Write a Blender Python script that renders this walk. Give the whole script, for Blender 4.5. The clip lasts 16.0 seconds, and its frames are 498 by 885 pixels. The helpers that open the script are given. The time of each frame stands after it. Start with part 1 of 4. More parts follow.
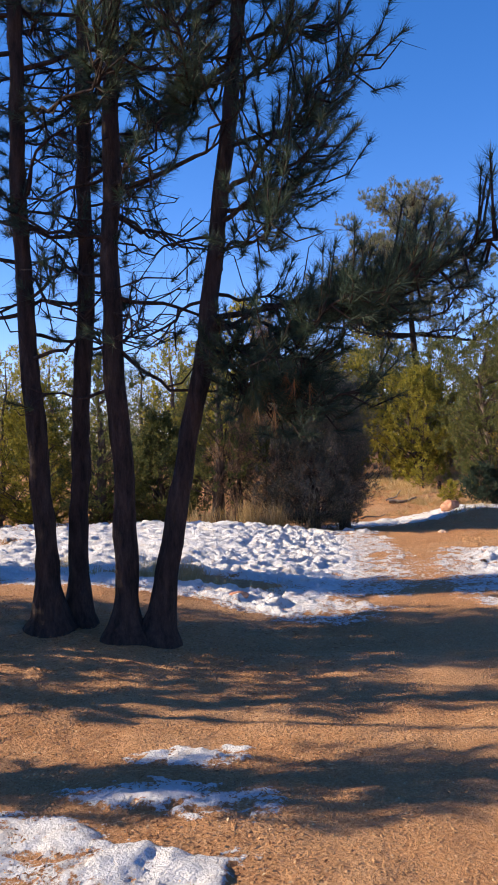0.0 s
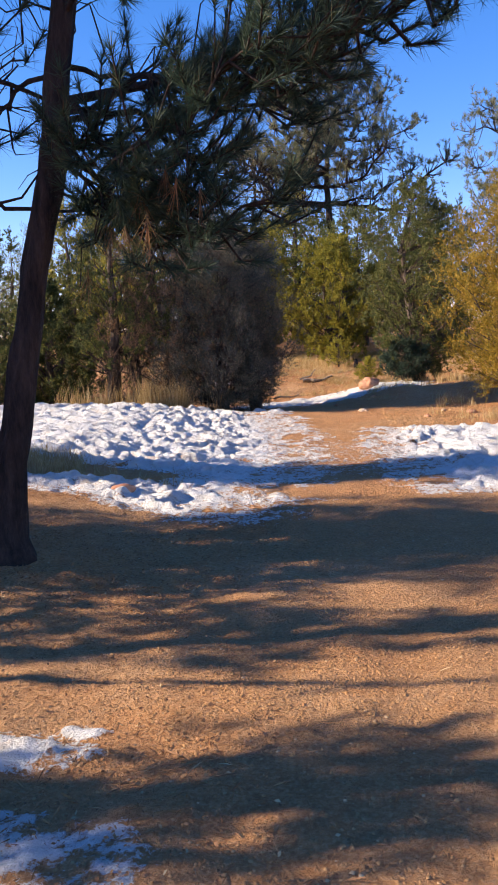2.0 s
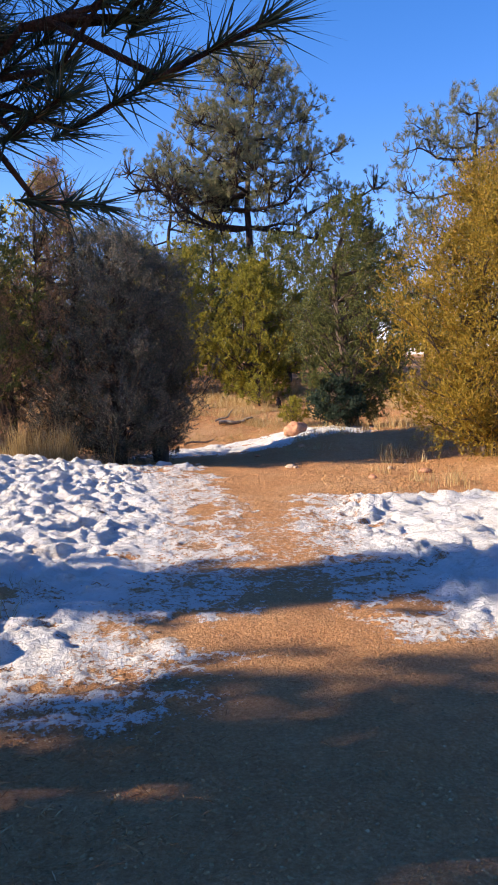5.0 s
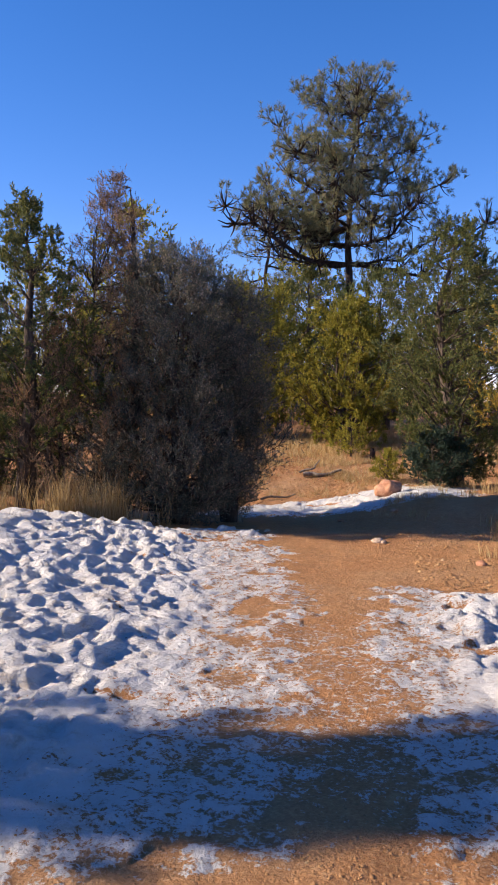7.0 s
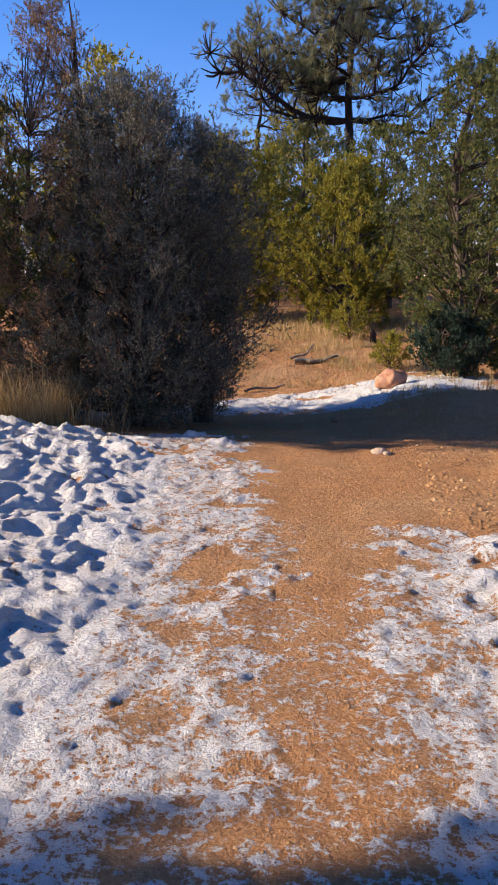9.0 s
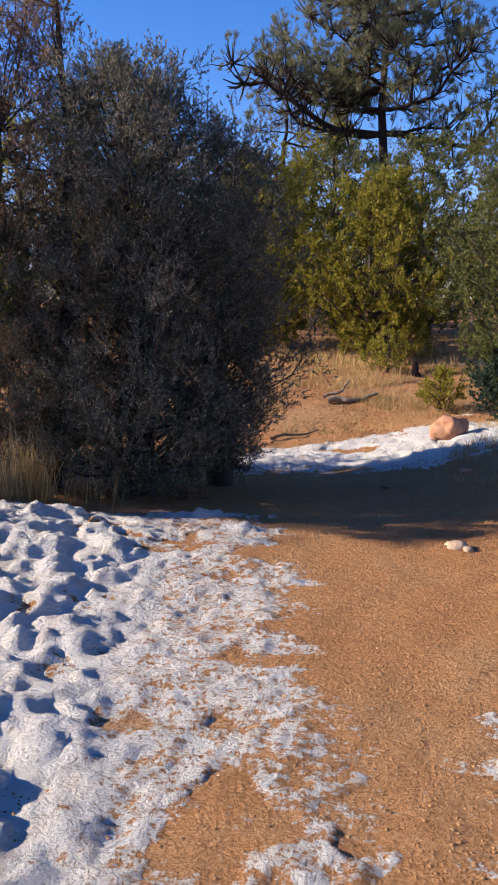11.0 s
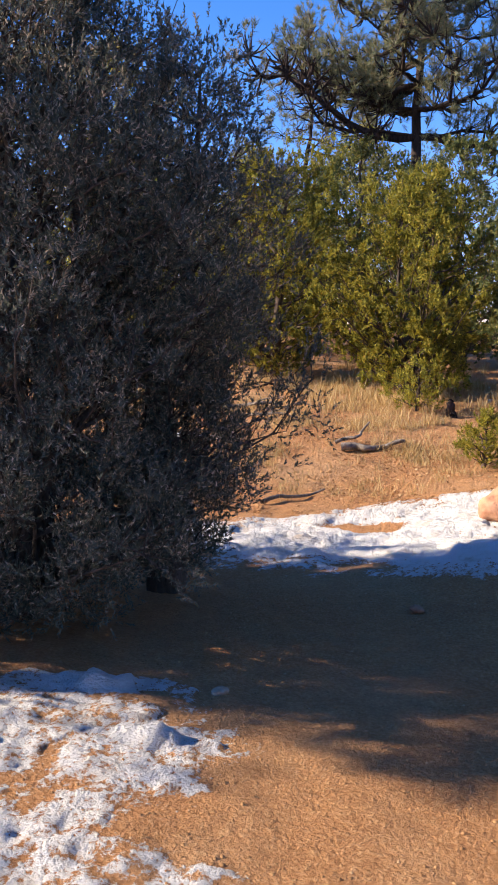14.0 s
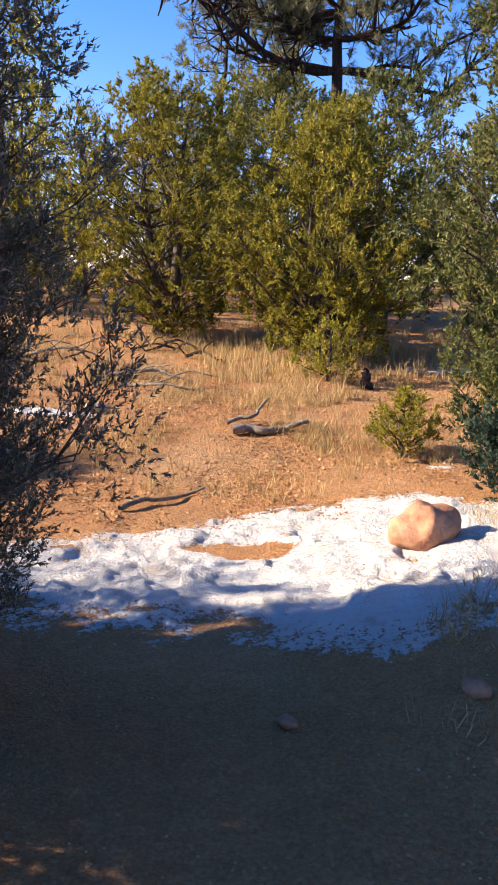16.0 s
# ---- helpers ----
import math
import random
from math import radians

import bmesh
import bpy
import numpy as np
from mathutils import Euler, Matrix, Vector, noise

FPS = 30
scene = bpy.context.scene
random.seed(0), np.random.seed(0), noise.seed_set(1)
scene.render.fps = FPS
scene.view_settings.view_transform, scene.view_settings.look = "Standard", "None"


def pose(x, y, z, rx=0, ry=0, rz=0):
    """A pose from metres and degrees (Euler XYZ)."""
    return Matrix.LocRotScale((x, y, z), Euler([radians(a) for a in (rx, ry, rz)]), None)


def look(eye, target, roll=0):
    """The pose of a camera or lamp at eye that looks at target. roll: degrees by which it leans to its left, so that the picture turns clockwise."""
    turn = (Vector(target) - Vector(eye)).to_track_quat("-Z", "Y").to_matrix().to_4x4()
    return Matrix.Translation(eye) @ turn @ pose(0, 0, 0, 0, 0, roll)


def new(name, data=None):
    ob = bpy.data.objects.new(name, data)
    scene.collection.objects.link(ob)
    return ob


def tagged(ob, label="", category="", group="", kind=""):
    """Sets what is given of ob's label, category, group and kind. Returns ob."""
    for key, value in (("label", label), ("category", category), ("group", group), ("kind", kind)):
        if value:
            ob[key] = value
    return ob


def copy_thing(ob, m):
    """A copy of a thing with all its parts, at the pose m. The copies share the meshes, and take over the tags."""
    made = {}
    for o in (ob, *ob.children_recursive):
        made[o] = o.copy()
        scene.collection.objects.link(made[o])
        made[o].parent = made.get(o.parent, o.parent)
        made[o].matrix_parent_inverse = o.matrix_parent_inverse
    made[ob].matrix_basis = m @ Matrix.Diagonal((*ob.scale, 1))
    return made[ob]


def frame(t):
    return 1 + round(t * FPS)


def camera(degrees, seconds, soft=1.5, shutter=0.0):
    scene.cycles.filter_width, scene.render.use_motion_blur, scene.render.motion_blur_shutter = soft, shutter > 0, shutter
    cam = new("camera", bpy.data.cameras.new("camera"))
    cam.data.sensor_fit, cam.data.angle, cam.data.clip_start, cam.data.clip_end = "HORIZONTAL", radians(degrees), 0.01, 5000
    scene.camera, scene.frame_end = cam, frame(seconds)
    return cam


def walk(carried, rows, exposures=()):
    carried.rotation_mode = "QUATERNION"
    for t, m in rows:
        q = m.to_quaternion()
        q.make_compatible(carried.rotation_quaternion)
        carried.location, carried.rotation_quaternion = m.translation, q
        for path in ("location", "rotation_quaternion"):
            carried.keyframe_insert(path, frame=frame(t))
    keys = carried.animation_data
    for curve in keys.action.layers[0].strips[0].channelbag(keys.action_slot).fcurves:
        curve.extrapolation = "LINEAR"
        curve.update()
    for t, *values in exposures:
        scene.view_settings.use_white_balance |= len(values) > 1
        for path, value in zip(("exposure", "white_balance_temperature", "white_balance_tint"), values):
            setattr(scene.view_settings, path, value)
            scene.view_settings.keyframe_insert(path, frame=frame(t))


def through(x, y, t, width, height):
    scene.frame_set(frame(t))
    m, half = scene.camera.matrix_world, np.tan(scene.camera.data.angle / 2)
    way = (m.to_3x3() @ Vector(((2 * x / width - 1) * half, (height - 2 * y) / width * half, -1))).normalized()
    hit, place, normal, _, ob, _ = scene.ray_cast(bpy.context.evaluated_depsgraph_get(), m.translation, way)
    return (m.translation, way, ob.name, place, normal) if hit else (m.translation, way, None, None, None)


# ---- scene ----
cam = camera(33.0, 16.0, 1.8)
PATH = [
    (0, (-0.045, 0.043, 1.609), (-0.401, 2.011, 1.625), -1.9),
    (0.5, (0.015, 0.509, 1.559), (-0.365, 2.472, 1.521), -1.9),
    (1, (0.019, 0.978, 1.489), (-0.313, 2.947, 1.366), -1.8),
    (1.5, (-0.047, 1.392, 1.418), (-0.293, 3.366, 1.216), -1.8),
    (2, (-0.139, 1.793, 1.364), (-0.298, 3.769, 1.102), -2.2),
    (2.5, (-0.246, 2.204, 1.329), (-0.325, 4.18, 1.036), -2.3),
    (3, (-0.283, 2.669, 1.316), (-0.303, 4.647, 1.015), -2.9),
    (3.5, (-0.292, 3.163, 1.311), (-0.276, 5.141, 1.014), -3.1),
    (5.8, (0.021, 5.242, 1.443), (0.025, 7.239, 1.338), 0.5),
    (6, (0.05, 5.426, 1.444), (0.027, 7.424, 1.361), 0.7),
    (6.5, (0.092, 5.924, 1.475), (-0.057, 7.918, 1.427), 0.8),
    (7, (0.123, 6.41, 1.49), (-0.074, 8.398, 1.393), 0.7),
    (7.5, (0.178, 6.864, 1.483), (-0.027, 8.844, 1.287), 0.5),
    (8, (0.218, 7.302, 1.475), (0.017, 9.273, 1.198), 0.2),
    (8.2, (0.236, 7.487, 1.478), (0.043, 9.454, 1.174), 0.1),
    (10.3, (0.027, 9.435, 1.484), (-0.169, 11.379, 1.058), 0.7),
    (10.5, (0.008, 9.631, 1.49), (-0.202, 11.579, 1.085), 0.4),
    (11, (-0.037, 10.137, 1.533), (-0.283, 12.094, 1.203), 0.1),
    (11.5, (-0.008, 10.567, 1.553), (-0.268, 12.535, 1.307), 0.8),
    (12, (0.003, 10.993, 1.576), (-0.223, 12.971, 1.376), 1.5),
    (12.5, (-0.009, 11.409, 1.569), (-0.271, 13.383, 1.386), 1.2),
    (13, (-0.055, 11.854, 1.559), (-0.372, 13.821, 1.383), 1.1),
    (13.5, (-0.045, 12.298, 1.535), (-0.367, 14.261, 1.33), 1.7),
    (14, (-0.022, 12.778, 1.506), (-0.32, 14.735, 1.224), 1.7),
    (14.5, (0.055, 13.238, 1.509), (-0.2, 15.193, 1.172), 2.3),
    (15, (0.11, 13.636, 1.539), (-0.094, 15.59, 1.163), 2.6),
    (15.5, (0.196, 14.078, 1.552), (0.046, 16.034, 1.161), 3.2),
    (16, (0.233, 14.527, 1.56), (0.113, 16.486, 1.173), 2.8),
]
EXPOSURE = [(0, 1.15, 6950, 12), (2, 1.3, 7000, 12), (3.5, 1.45, 7050, 12), (5.8, 1.15, 6950, 13), (7, 1.0, 6900, 14), (8.2, 1.0, 6900, 14), (10.3, 0.95, 6800, 13), (12.5, 1.2, 6700, 12), (14, 1.4, 6850, 12), (15.5, 1.55, 7150, 13), (16, 1.55, 7150, 13)]
walk(cam, [(t, look(eye, target, roll)) for t, eye, target, roll in PATH], EXPOSURE)

# ---- world and sun ----
SUN_ELEV, SUN_AZ = radians(25), math.atan2(-0.992, -0.124)
world = bpy.data.worlds.new("sky")
scene.world = world
world.use_nodes = True
wn = world.node_tree.nodes
sky = wn.new("ShaderNodeTexSky")
sky.sky_type, sky.sun_disc = "NISHITA", False
sky.sun_elevation, sky.sun_rotation = SUN_ELEV, SUN_AZ
sky.altitude, sky.air_density, sky.dust_density, sky.ozone_density = 1800, 1.0, 0.25, 3.0
deep = wn.new("ShaderNodeHueSaturation")
deep.inputs["Saturation"].default_value = 1.3
world.node_tree.links.new(sky.outputs[0], deep.inputs["Color"])
tint = wn.new("ShaderNodeMix")
tint.data_type, tint.blend_type = "RGBA", "MULTIPLY"
tint.inputs[0].default_value, tint.inputs[7].default_value = 1.0, (1.05, 0.83, 1.02, 1)
world.node_tree.links.new(deep.outputs[0], tint.inputs[6])
world.node_tree.links.new(tint.outputs[2], wn["Background"].inputs[0])
wn["Background"].inputs[1].default_value = 0.115
sun_dir = Vector((math.sin(SUN_AZ) * math.cos(SUN_ELEV), math.cos(SUN_AZ) * math.cos(SUN_ELEV), math.sin(SUN_ELEV)))
sun = new("sun", bpy.data.lights.new("sun", "SUN"))
sun.data.energy, sun.data.angle, sun.data.color = 4.4, radians(0.55), (1.0, 0.86, 0.68)
sun.matrix_world = look(sun_dir * 60, (0, 0, 0))


# ---- materials ----
def material(name, roughness=0.8):
    m = bpy.data.materials.new(name)
    m.use_nodes = True
    p = m.node_tree.nodes["Principled BSDF"]
    p.inputs["Roughness"].default_value = roughness
    p.inputs["Specular IOR Level"].default_value = 0.25
    return m, m.node_tree, p


def ramp(tree, fac, stops):
    r = tree.nodes.new("ShaderNodeValToRGB")
    while len(r.color_ramp.elements) < len(stops):
        r.color_ramp.elements.new(0.5)
    for e, (at, col) in zip(r.color_ramp.elements, stops):
        e.position, e.color = at, (*col, 1)
    tree.links.new(fac, r.inputs[0])
    return r.outputs[0]


def noise_node(tree, scale, detail=5, rough=0.6, stretch=None):
    n = tree.nodes.new("ShaderNodeTexNoise")
    n.inputs["Scale"].default_value, n.inputs["Detail"].default_value, n.inputs["Roughness"].default_value = scale, detail, rough
    geo = tree.nodes.new("ShaderNodeTexCoord")
    if stretch:
        mp = tree.nodes.new("ShaderNodeMapping")
        mp.inputs["Scale"].default_value = stretch
        tree.links.new(geo.outputs["Object"], mp.inputs[0])
        tree.links.new(mp.outputs[0], n.inputs["Vector"])
    else:
        tree.links.new(geo.outputs["Object"], n.inputs["Vector"])
    return n.outputs["Fac"]


def mix(tree, fac, a, b, kind="MIX"):
    n = tree.nodes.new("ShaderNodeMix")
    n.data_type, n.blend_type = "RGBA", kind
    for sock, v in ((n.inputs[0], fac), (n.inputs[6], a), (n.inputs[7], b)):
        if isinstance(v, (int, float)):
            sock.default_value = v
        elif isinstance(v, tuple):
            sock.default_value = (*v, 1)
        else:
            tree.links.new(v, sock)
    return n.outputs[2]


def bump(tree, p, height, strength, distance):
    b = tree.nodes.new("ShaderNodeBump")
    b.inputs["Strength"].default_value, b.inputs["Distance"].default_value = strength, distance
    tree.links.new(height, b.inputs["Height"])
    tree.links.new(b.outputs[0], p.inputs["Normal"])


def ground_material():
    """Gritty orange soil with snow lying on it; the attribute "cover" says how much of it is snow."""
    m, t, p = material("soil_and_snow", 0.9)
    grain = noise_node(t, 60, 6, 0.7)
    patch = noise_node(t, 0.9, 5, 0.6)
    mid = noise_node(t, 11, 5, 0.65)
    clod = noise_node(t, 27, 4, 0.6)
    a = ramp(t, grain, [(0.3, (0.22, 0.10, 0.045)), (0.48, (0.52, 0.27, 0.12)), (0.66, (0.78, 0.52, 0.29))])
    b = ramp(t, patch, [(0.3, (0.62, 0.39, 0.22)), (0.52, (0.56, 0.27, 0.115)), (0.75, (0.50, 0.205, 0.08))])
    c = mix(t, 0.5, a, b)
    c = mix(t, 0.4, c, ramp(t, mid, [(0.3, (0.5, 0.46, 0.43)), (0.65, (1, 1, 1))]), "MULTIPLY")
    cover = t.nodes.new("ShaderNodeAttribute")
    cover.attribute_name = "cover"
    fine, lump = noise_node(t, 30, 6, 0.75), noise_node(t, 10, 5, 0.7)
    k = t.nodes.new("ShaderNodeMath")
    k.operation = "MULTIPLY_ADD"
    k.inputs[1].default_value = 1.9
    t.links.new(fine, k.inputs[0])
    t.links.new(cover.outputs["Fac"], k.inputs[2])
    k2 = t.nodes.new("ShaderNodeMath")
    k2.operation = "MULTIPLY_ADD"
    k2.inputs[1].default_value = 0.9
    t.links.new(lump, k2.inputs[0])
    t.links.new(k.outputs[0], k2.inputs[2])
    mask = t.nodes.new("ShaderNodeMapRange")
    mask.interpolation_type = "SMOOTHSTEP"
    mask.inputs["From Min"].default_value, mask.inputs["From Max"].default_value = 1.82, 2.02
    t.links.new(k2.outputs[0], mask.inputs["Value"])
    white = ramp(t, noise_node(t, 6, 6, 0.7), [(0.3, (0.80, 0.81, 0.83)), (0.55, (0.75, 0.74, 0.73)), (0.75, (0.54, 0.45, 0.37))])
    t.links.new(mix(t, mask.outputs[0], c, white), p.inputs["Base Color"])
    h = t.nodes.new("ShaderNodeMath")
    h.operation = "ADD"
    t.links.new(grain, h.inputs[0])
    t.links.new(clod, h.inputs[1])
    h2 = t.nodes.new("ShaderNodeMath")
    h2.operation = "MULTIPLY_ADD"
    h2.inputs[1].default_value = 0.25
    t.links.new(mask.outputs[0], h2.inputs[0])
    t.links.new(h.outputs[0], h2.inputs[2])
    bump(t, p, h2.outputs[0], 0.85, 0.06)
    return m


def bark_material(name, dark, light):
    m, t, p = material(name, 0.92)
    plates = noise_node(t, 14, 6, 0.7, (1, 1, 0.22))
    fine = noise_node(t, 70, 4, 0.6, (1, 1, 0.4))
    c = ramp(t, plates, [(0.36, dark), (0.52, tuple(0.5 * (a + b) for a, b in zip(dark, light))), (0.66, light)])
    c = mix(t, 0.5, c, ramp(t, fine, [(0.3, (0.5, 0.5, 0.5)), (0.7, (1, 1, 1))]), "MULTIPLY")
    t.links.new(c, p.inputs["Base Color"])
    bump(t, p, plates, 1.0, 0.05)
    return m


def leaf_material(name, stops, through=0.35):
    m, t, p = material(name, 0.6)
    geo = t.nodes.new("ShaderNodeNewGeometry")
    c = ramp(t, geo.outputs["Random Per Island"], stops)
    big = noise_node(t, 1.6, 3)
    c = mix(t, 0.6, c, ramp(t, big, [(0.3, (0.62, 0.66, 0.6)), (0.7, (1.15, 1.08, 0.95))]), "MULTIPLY")
    t.links.new(c, p.inputs["Base Color"])
    tr = t.nodes.new("ShaderNodeBsdfTranslucent")
    t.links.new(c, tr.inputs[0])
    s = t.nodes.new("ShaderNodeMixShader")
    s.inputs[0].default_value = through
    t.links.new(p.outputs[0], s.inputs[1])
    t.links.new(tr.outputs[0], s.inputs[2])
    t.links.new(s.outputs[0], t.nodes["Material Output"].inputs[0])
    return m


def stone_material(name, a, b):
    m, t, p = material(name, 0.85)
    n = noise_node(t, 9, 6, 0.65)
    t.links.new(ramp(t, n, [(0.35, a), (0.65, b)]), p.inputs["Base Color"])
    bump(t, p, noise_node(t, 40, 5), 0.6, 0.015)
    return m


SOIL = ground_material()
BARK = bark_material("pine_bark", (0.016, 0.013, 0.013), (0.085, 0.058, 0.048))
BARK_GREY = bark_material("juniper_bark", (0.05, 0.038, 0.03), (0.2, 0.15, 0.12))
DEAD_WOOD = bark_material("dead_wood", (0.16, 0.13, 0.11), (0.42, 0.36, 0.30))
NEEDLE = leaf_material("pine_needles", [(0.0, (0.026, 0.05, 0.042)), (0.6, (0.045, 0.08, 0.06)), (0.95, (0.075, 0.11, 0.07)), (1.0, (0.16, 0.11, 0.06))], 0.25)
NEEDLE_DRY = leaf_material("dry_pine_needles", [(0.0, (0.16, 0.08, 0.04)), (0.6, (0.28, 0.14, 0.07)), (1.0, (0.36, 0.24, 0.11))], 0.3)
NEEDLE_FAR = leaf_material("tall_pine_needles", [(0.0, (0.10, 0.13, 0.085)), (0.5, (0.19, 0.205, 0.12)), (0.88, (0.27, 0.25, 0.14)), (1.0, (0.34, 0.25, 0.15))], 0.3)
JUNIPER_DARK = leaf_material("dark_juniper", [(0.0, (0.075, 0.095, 0.085)), (0.55, (0.14, 0.155, 0.125)), (0.8, (0.25, 0.2, 0.155)), (1.0, (0.52, 0.43, 0.35))], 0.3)
JUNIPER_RED = leaf_material("russet_juniper", [(0.0, (0.09, 0.09, 0.06)), (0.4, (0.22, 0.135, 0.085)), (0.85, (0.36, 0.21, 0.13)), (1.0, (0.48, 0.33, 0.22))], 0.25)
JUNIPER_GOLD = leaf_material("golden_juniper", [(0.0, (0.13, 0.115, 0.02)), (0.5, (0.32, 0.23, 0.035)), (0.9, (0.46, 0.30, 0.045)), (1.0, (0.5, 0.29, 0.08))], 0.3)
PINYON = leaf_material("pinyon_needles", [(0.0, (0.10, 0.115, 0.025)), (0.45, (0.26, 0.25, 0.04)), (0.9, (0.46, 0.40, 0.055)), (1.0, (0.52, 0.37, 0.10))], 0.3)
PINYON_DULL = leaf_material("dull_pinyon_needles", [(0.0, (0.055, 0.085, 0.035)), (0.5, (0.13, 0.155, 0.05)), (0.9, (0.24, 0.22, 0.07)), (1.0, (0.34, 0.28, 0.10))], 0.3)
STRAW = leaf_material("dry_grass", [(0.0, (0.34, 0.22, 0.10)), (0.5, (0.52, 0.37, 0.18)), (1.0, (0.68, 0.54, 0.32))], 0.3)
LITTER = leaf_material("leaf_litter", [(0.0, (0.24, 0.11, 0.05)), (0.5, (0.38, 0.19, 0.09)), (0.9, (0.50, 0.28, 0.13)), (1.0, (0.60, 0.46, 0.28))], 0.1)
PEBBLE = leaf_material("pebbles", [(0.0, (0.32, 0.17, 0.08)), (0.6, (0.46, 0.25, 0.115)), (0.95, (0.56, 0.32, 0.15)), (1.0, (0.66, 0.46, 0.28))], 0.0)
SANDSTONE = stone_material("sandstone", (0.32, 0.14, 0.085), (0.54, 0.30, 0.19))
GREY_STONE = stone_material("pale_stone", (0.34, 0.24, 0.17), (0.58, 0.46, 0.36))


# ---- geometry helpers ----
def vnoise(x, y, seed=0):
    """Smooth value noise of unit wavelength, -1 to 1."""
    x, y = np.asarray(x, float), np.asarray(y, float)
    xi, yi = np.floor(x).astype(np.int64), np.floor(y).astype(np.int64)
    fx, fy = x - xi, y - yi
    fx, fy = fx * fx * (3 - 2 * fx), fy * fy * (3 - 2 * fy)

    def h(i, j):
        n = (i * 374761393 + j * 668265263 + seed * 974634777) & 0xFFFFFFFF
        n = ((n ^ (n >> 13)) * 1274126177) & 0xFFFFFFFF
        return ((n ^ (n >> 16)) & 0xFFFF) / 32767.5 - 1
    a, b = h(xi, yi), h(xi + 1, yi)
    c, d = h(xi, yi + 1), h(xi + 1, yi + 1)
    return (a * (1 - fx) + b * fx) * (1 - fy) + (c * (1 - fx) + d * fx) * fy


def fbm(x, y, seed=0, octaves=4):
    return sum(vnoise(x * 2**k + 17 * k, y * 2**k - 9 * k, seed + k) * 0.5**k for k in range(octaves))


def smooth(a, b, v):
    s = np.clip((v - a) / (b - a), 0, 1)
    return s * s * (3 - 2 * s)


def ground_z(x, y):
    """Height of the bare ground without its grain."""
    x, y = np.asarray(x, float), np.asarray(y, float)
    z = np.interp(y, [-20, 0, 15.5, 17.4, 19.2, 21, 22.9, 25, 27, 29, 33, 45, 80, 400], [0, 0, 0.02, -0.1, -0.15, -0.16, 0.12, 0.28, 0.42, 0.62, 0.9, 1.3, 1.6, 1.6])
    z = z + 0.2 * smooth(0.9, 3.2, -x) * smooth(3.5, 7, y) * (1 - smooth(15, 18, y))
    z = z + 0.34 * smooth(-0.3, 1.6, x) * smooth(16.2, 18.2, y) * (1 - smooth(20.3, 22.5, y))
    z = z + 0.15 * smooth(2.0, 4.5, x) * smooth(12, 14, y)
    z = z + 0.035 * fbm(x / 2.3, y / 2.3, 3, 2) * smooth(0.3, 1.2, abs(x - 0.1))
    return z


def gz(x, y):
    return float(ground_z(x, y))


def mesh_of(name, verts, faces, mat, smoothed=False):
    """A mesh from arrays: verts n x 3, faces m x k."""
    verts, faces = np.asarray(verts, np.float32), np.asarray(faces, np.int32)
    me = bpy.data.meshes.new(name)
    k = faces.shape[1]
    me.vertices.add(len(verts))
    me.vertices.foreach_set("co", verts.ravel())
    me.loops.add(faces.size)
    me.loops.foreach_set("vertex_index", faces.ravel())
    me.polygons.add(len(faces))
    me.polygons.foreach_set("loop_start", np.arange(0, faces.size, k, dtype=np.int32))
    if smoothed:
        me.polygons.foreach_set("use_smooth", np.ones(len(faces), bool))
    me.update(calc_edges=True)
    me.materials.append(mat)
    return me


def part(name, me, parent, label=""):
    ob = new(name, me)
    ob.parent = parent
    return tagged(ob, label)


def unit(v):
    return v / np.maximum(np.linalg.norm(v, axis=-1, keepdims=True), 1e-6)


def blades(base, way, length, width, rng):
    """One slim triangle for each base point: verts and faces."""
    n = len(base)
    side = unit(np.cross(way, unit(rng.normal(size=(n, 3))))) * (np.asarray(width) / 2).reshape(-1, 1)
    v = np.empty((n, 3, 3))
    v[:, 0], v[:, 1], v[:, 2] = base - side, base + side, base + way * np.asarray(length).reshape(-1, 1)
    return v.reshape(-1, 3), np.arange(3 * n).reshape(-1, 3)


def tufts(points, ways, count, length, width, spread, rng):
    """Radiating needles at each point."""
    p, w = np.repeat(points, count, 0), np.repeat(ways, count, 0)
    d = unit(w + rng.normal(size=p.shape) * spread)
    p = p - w * (rng.random((len(p), 1)) * length * 0.35)
    return blades(p, d, length * rng.uniform(0.7, 1.1, len(p)), np.full(len(p), width), rng)


def fingers(tips, ways, clumps, per, count, spread, length, needle, width, open_by, rng):
    """Foliage in distinct clumps: round each tip some clumps, each of several upturned shoots set with needles."""
    c = np.repeat(tips, clumps, 0)
    w = np.repeat(ways, clumps, 0)
    c = c + rng.normal(size=c.shape) * spread
    p, w = np.repeat(c, per, 0), np.repeat(w, per, 0)
    axis_of = unit(w * 0.5 + rng.normal(size=p.shape) * 0.5 + np.array([0, 0, 0.55]))
    l = length * rng.uniform(0.55, 1.2, (len(p), 1))
    p = p + rng.normal(size=p.shape) * length * 0.22
    p, axis_of, l = (np.repeat(a, count, 0) for a in (p, axis_of, l))
    s = rng.random((len(p), 1)) ** 0.8
    out = unit(np.cross(axis_of, rng.normal(size=p.shape)))
    d = unit(axis_of + out * open_by)
    return blades(p + axis_of * l * s, d, needle * rng.uniform(0.7, 1.2, len(p)), np.full(len(p), width), rng)


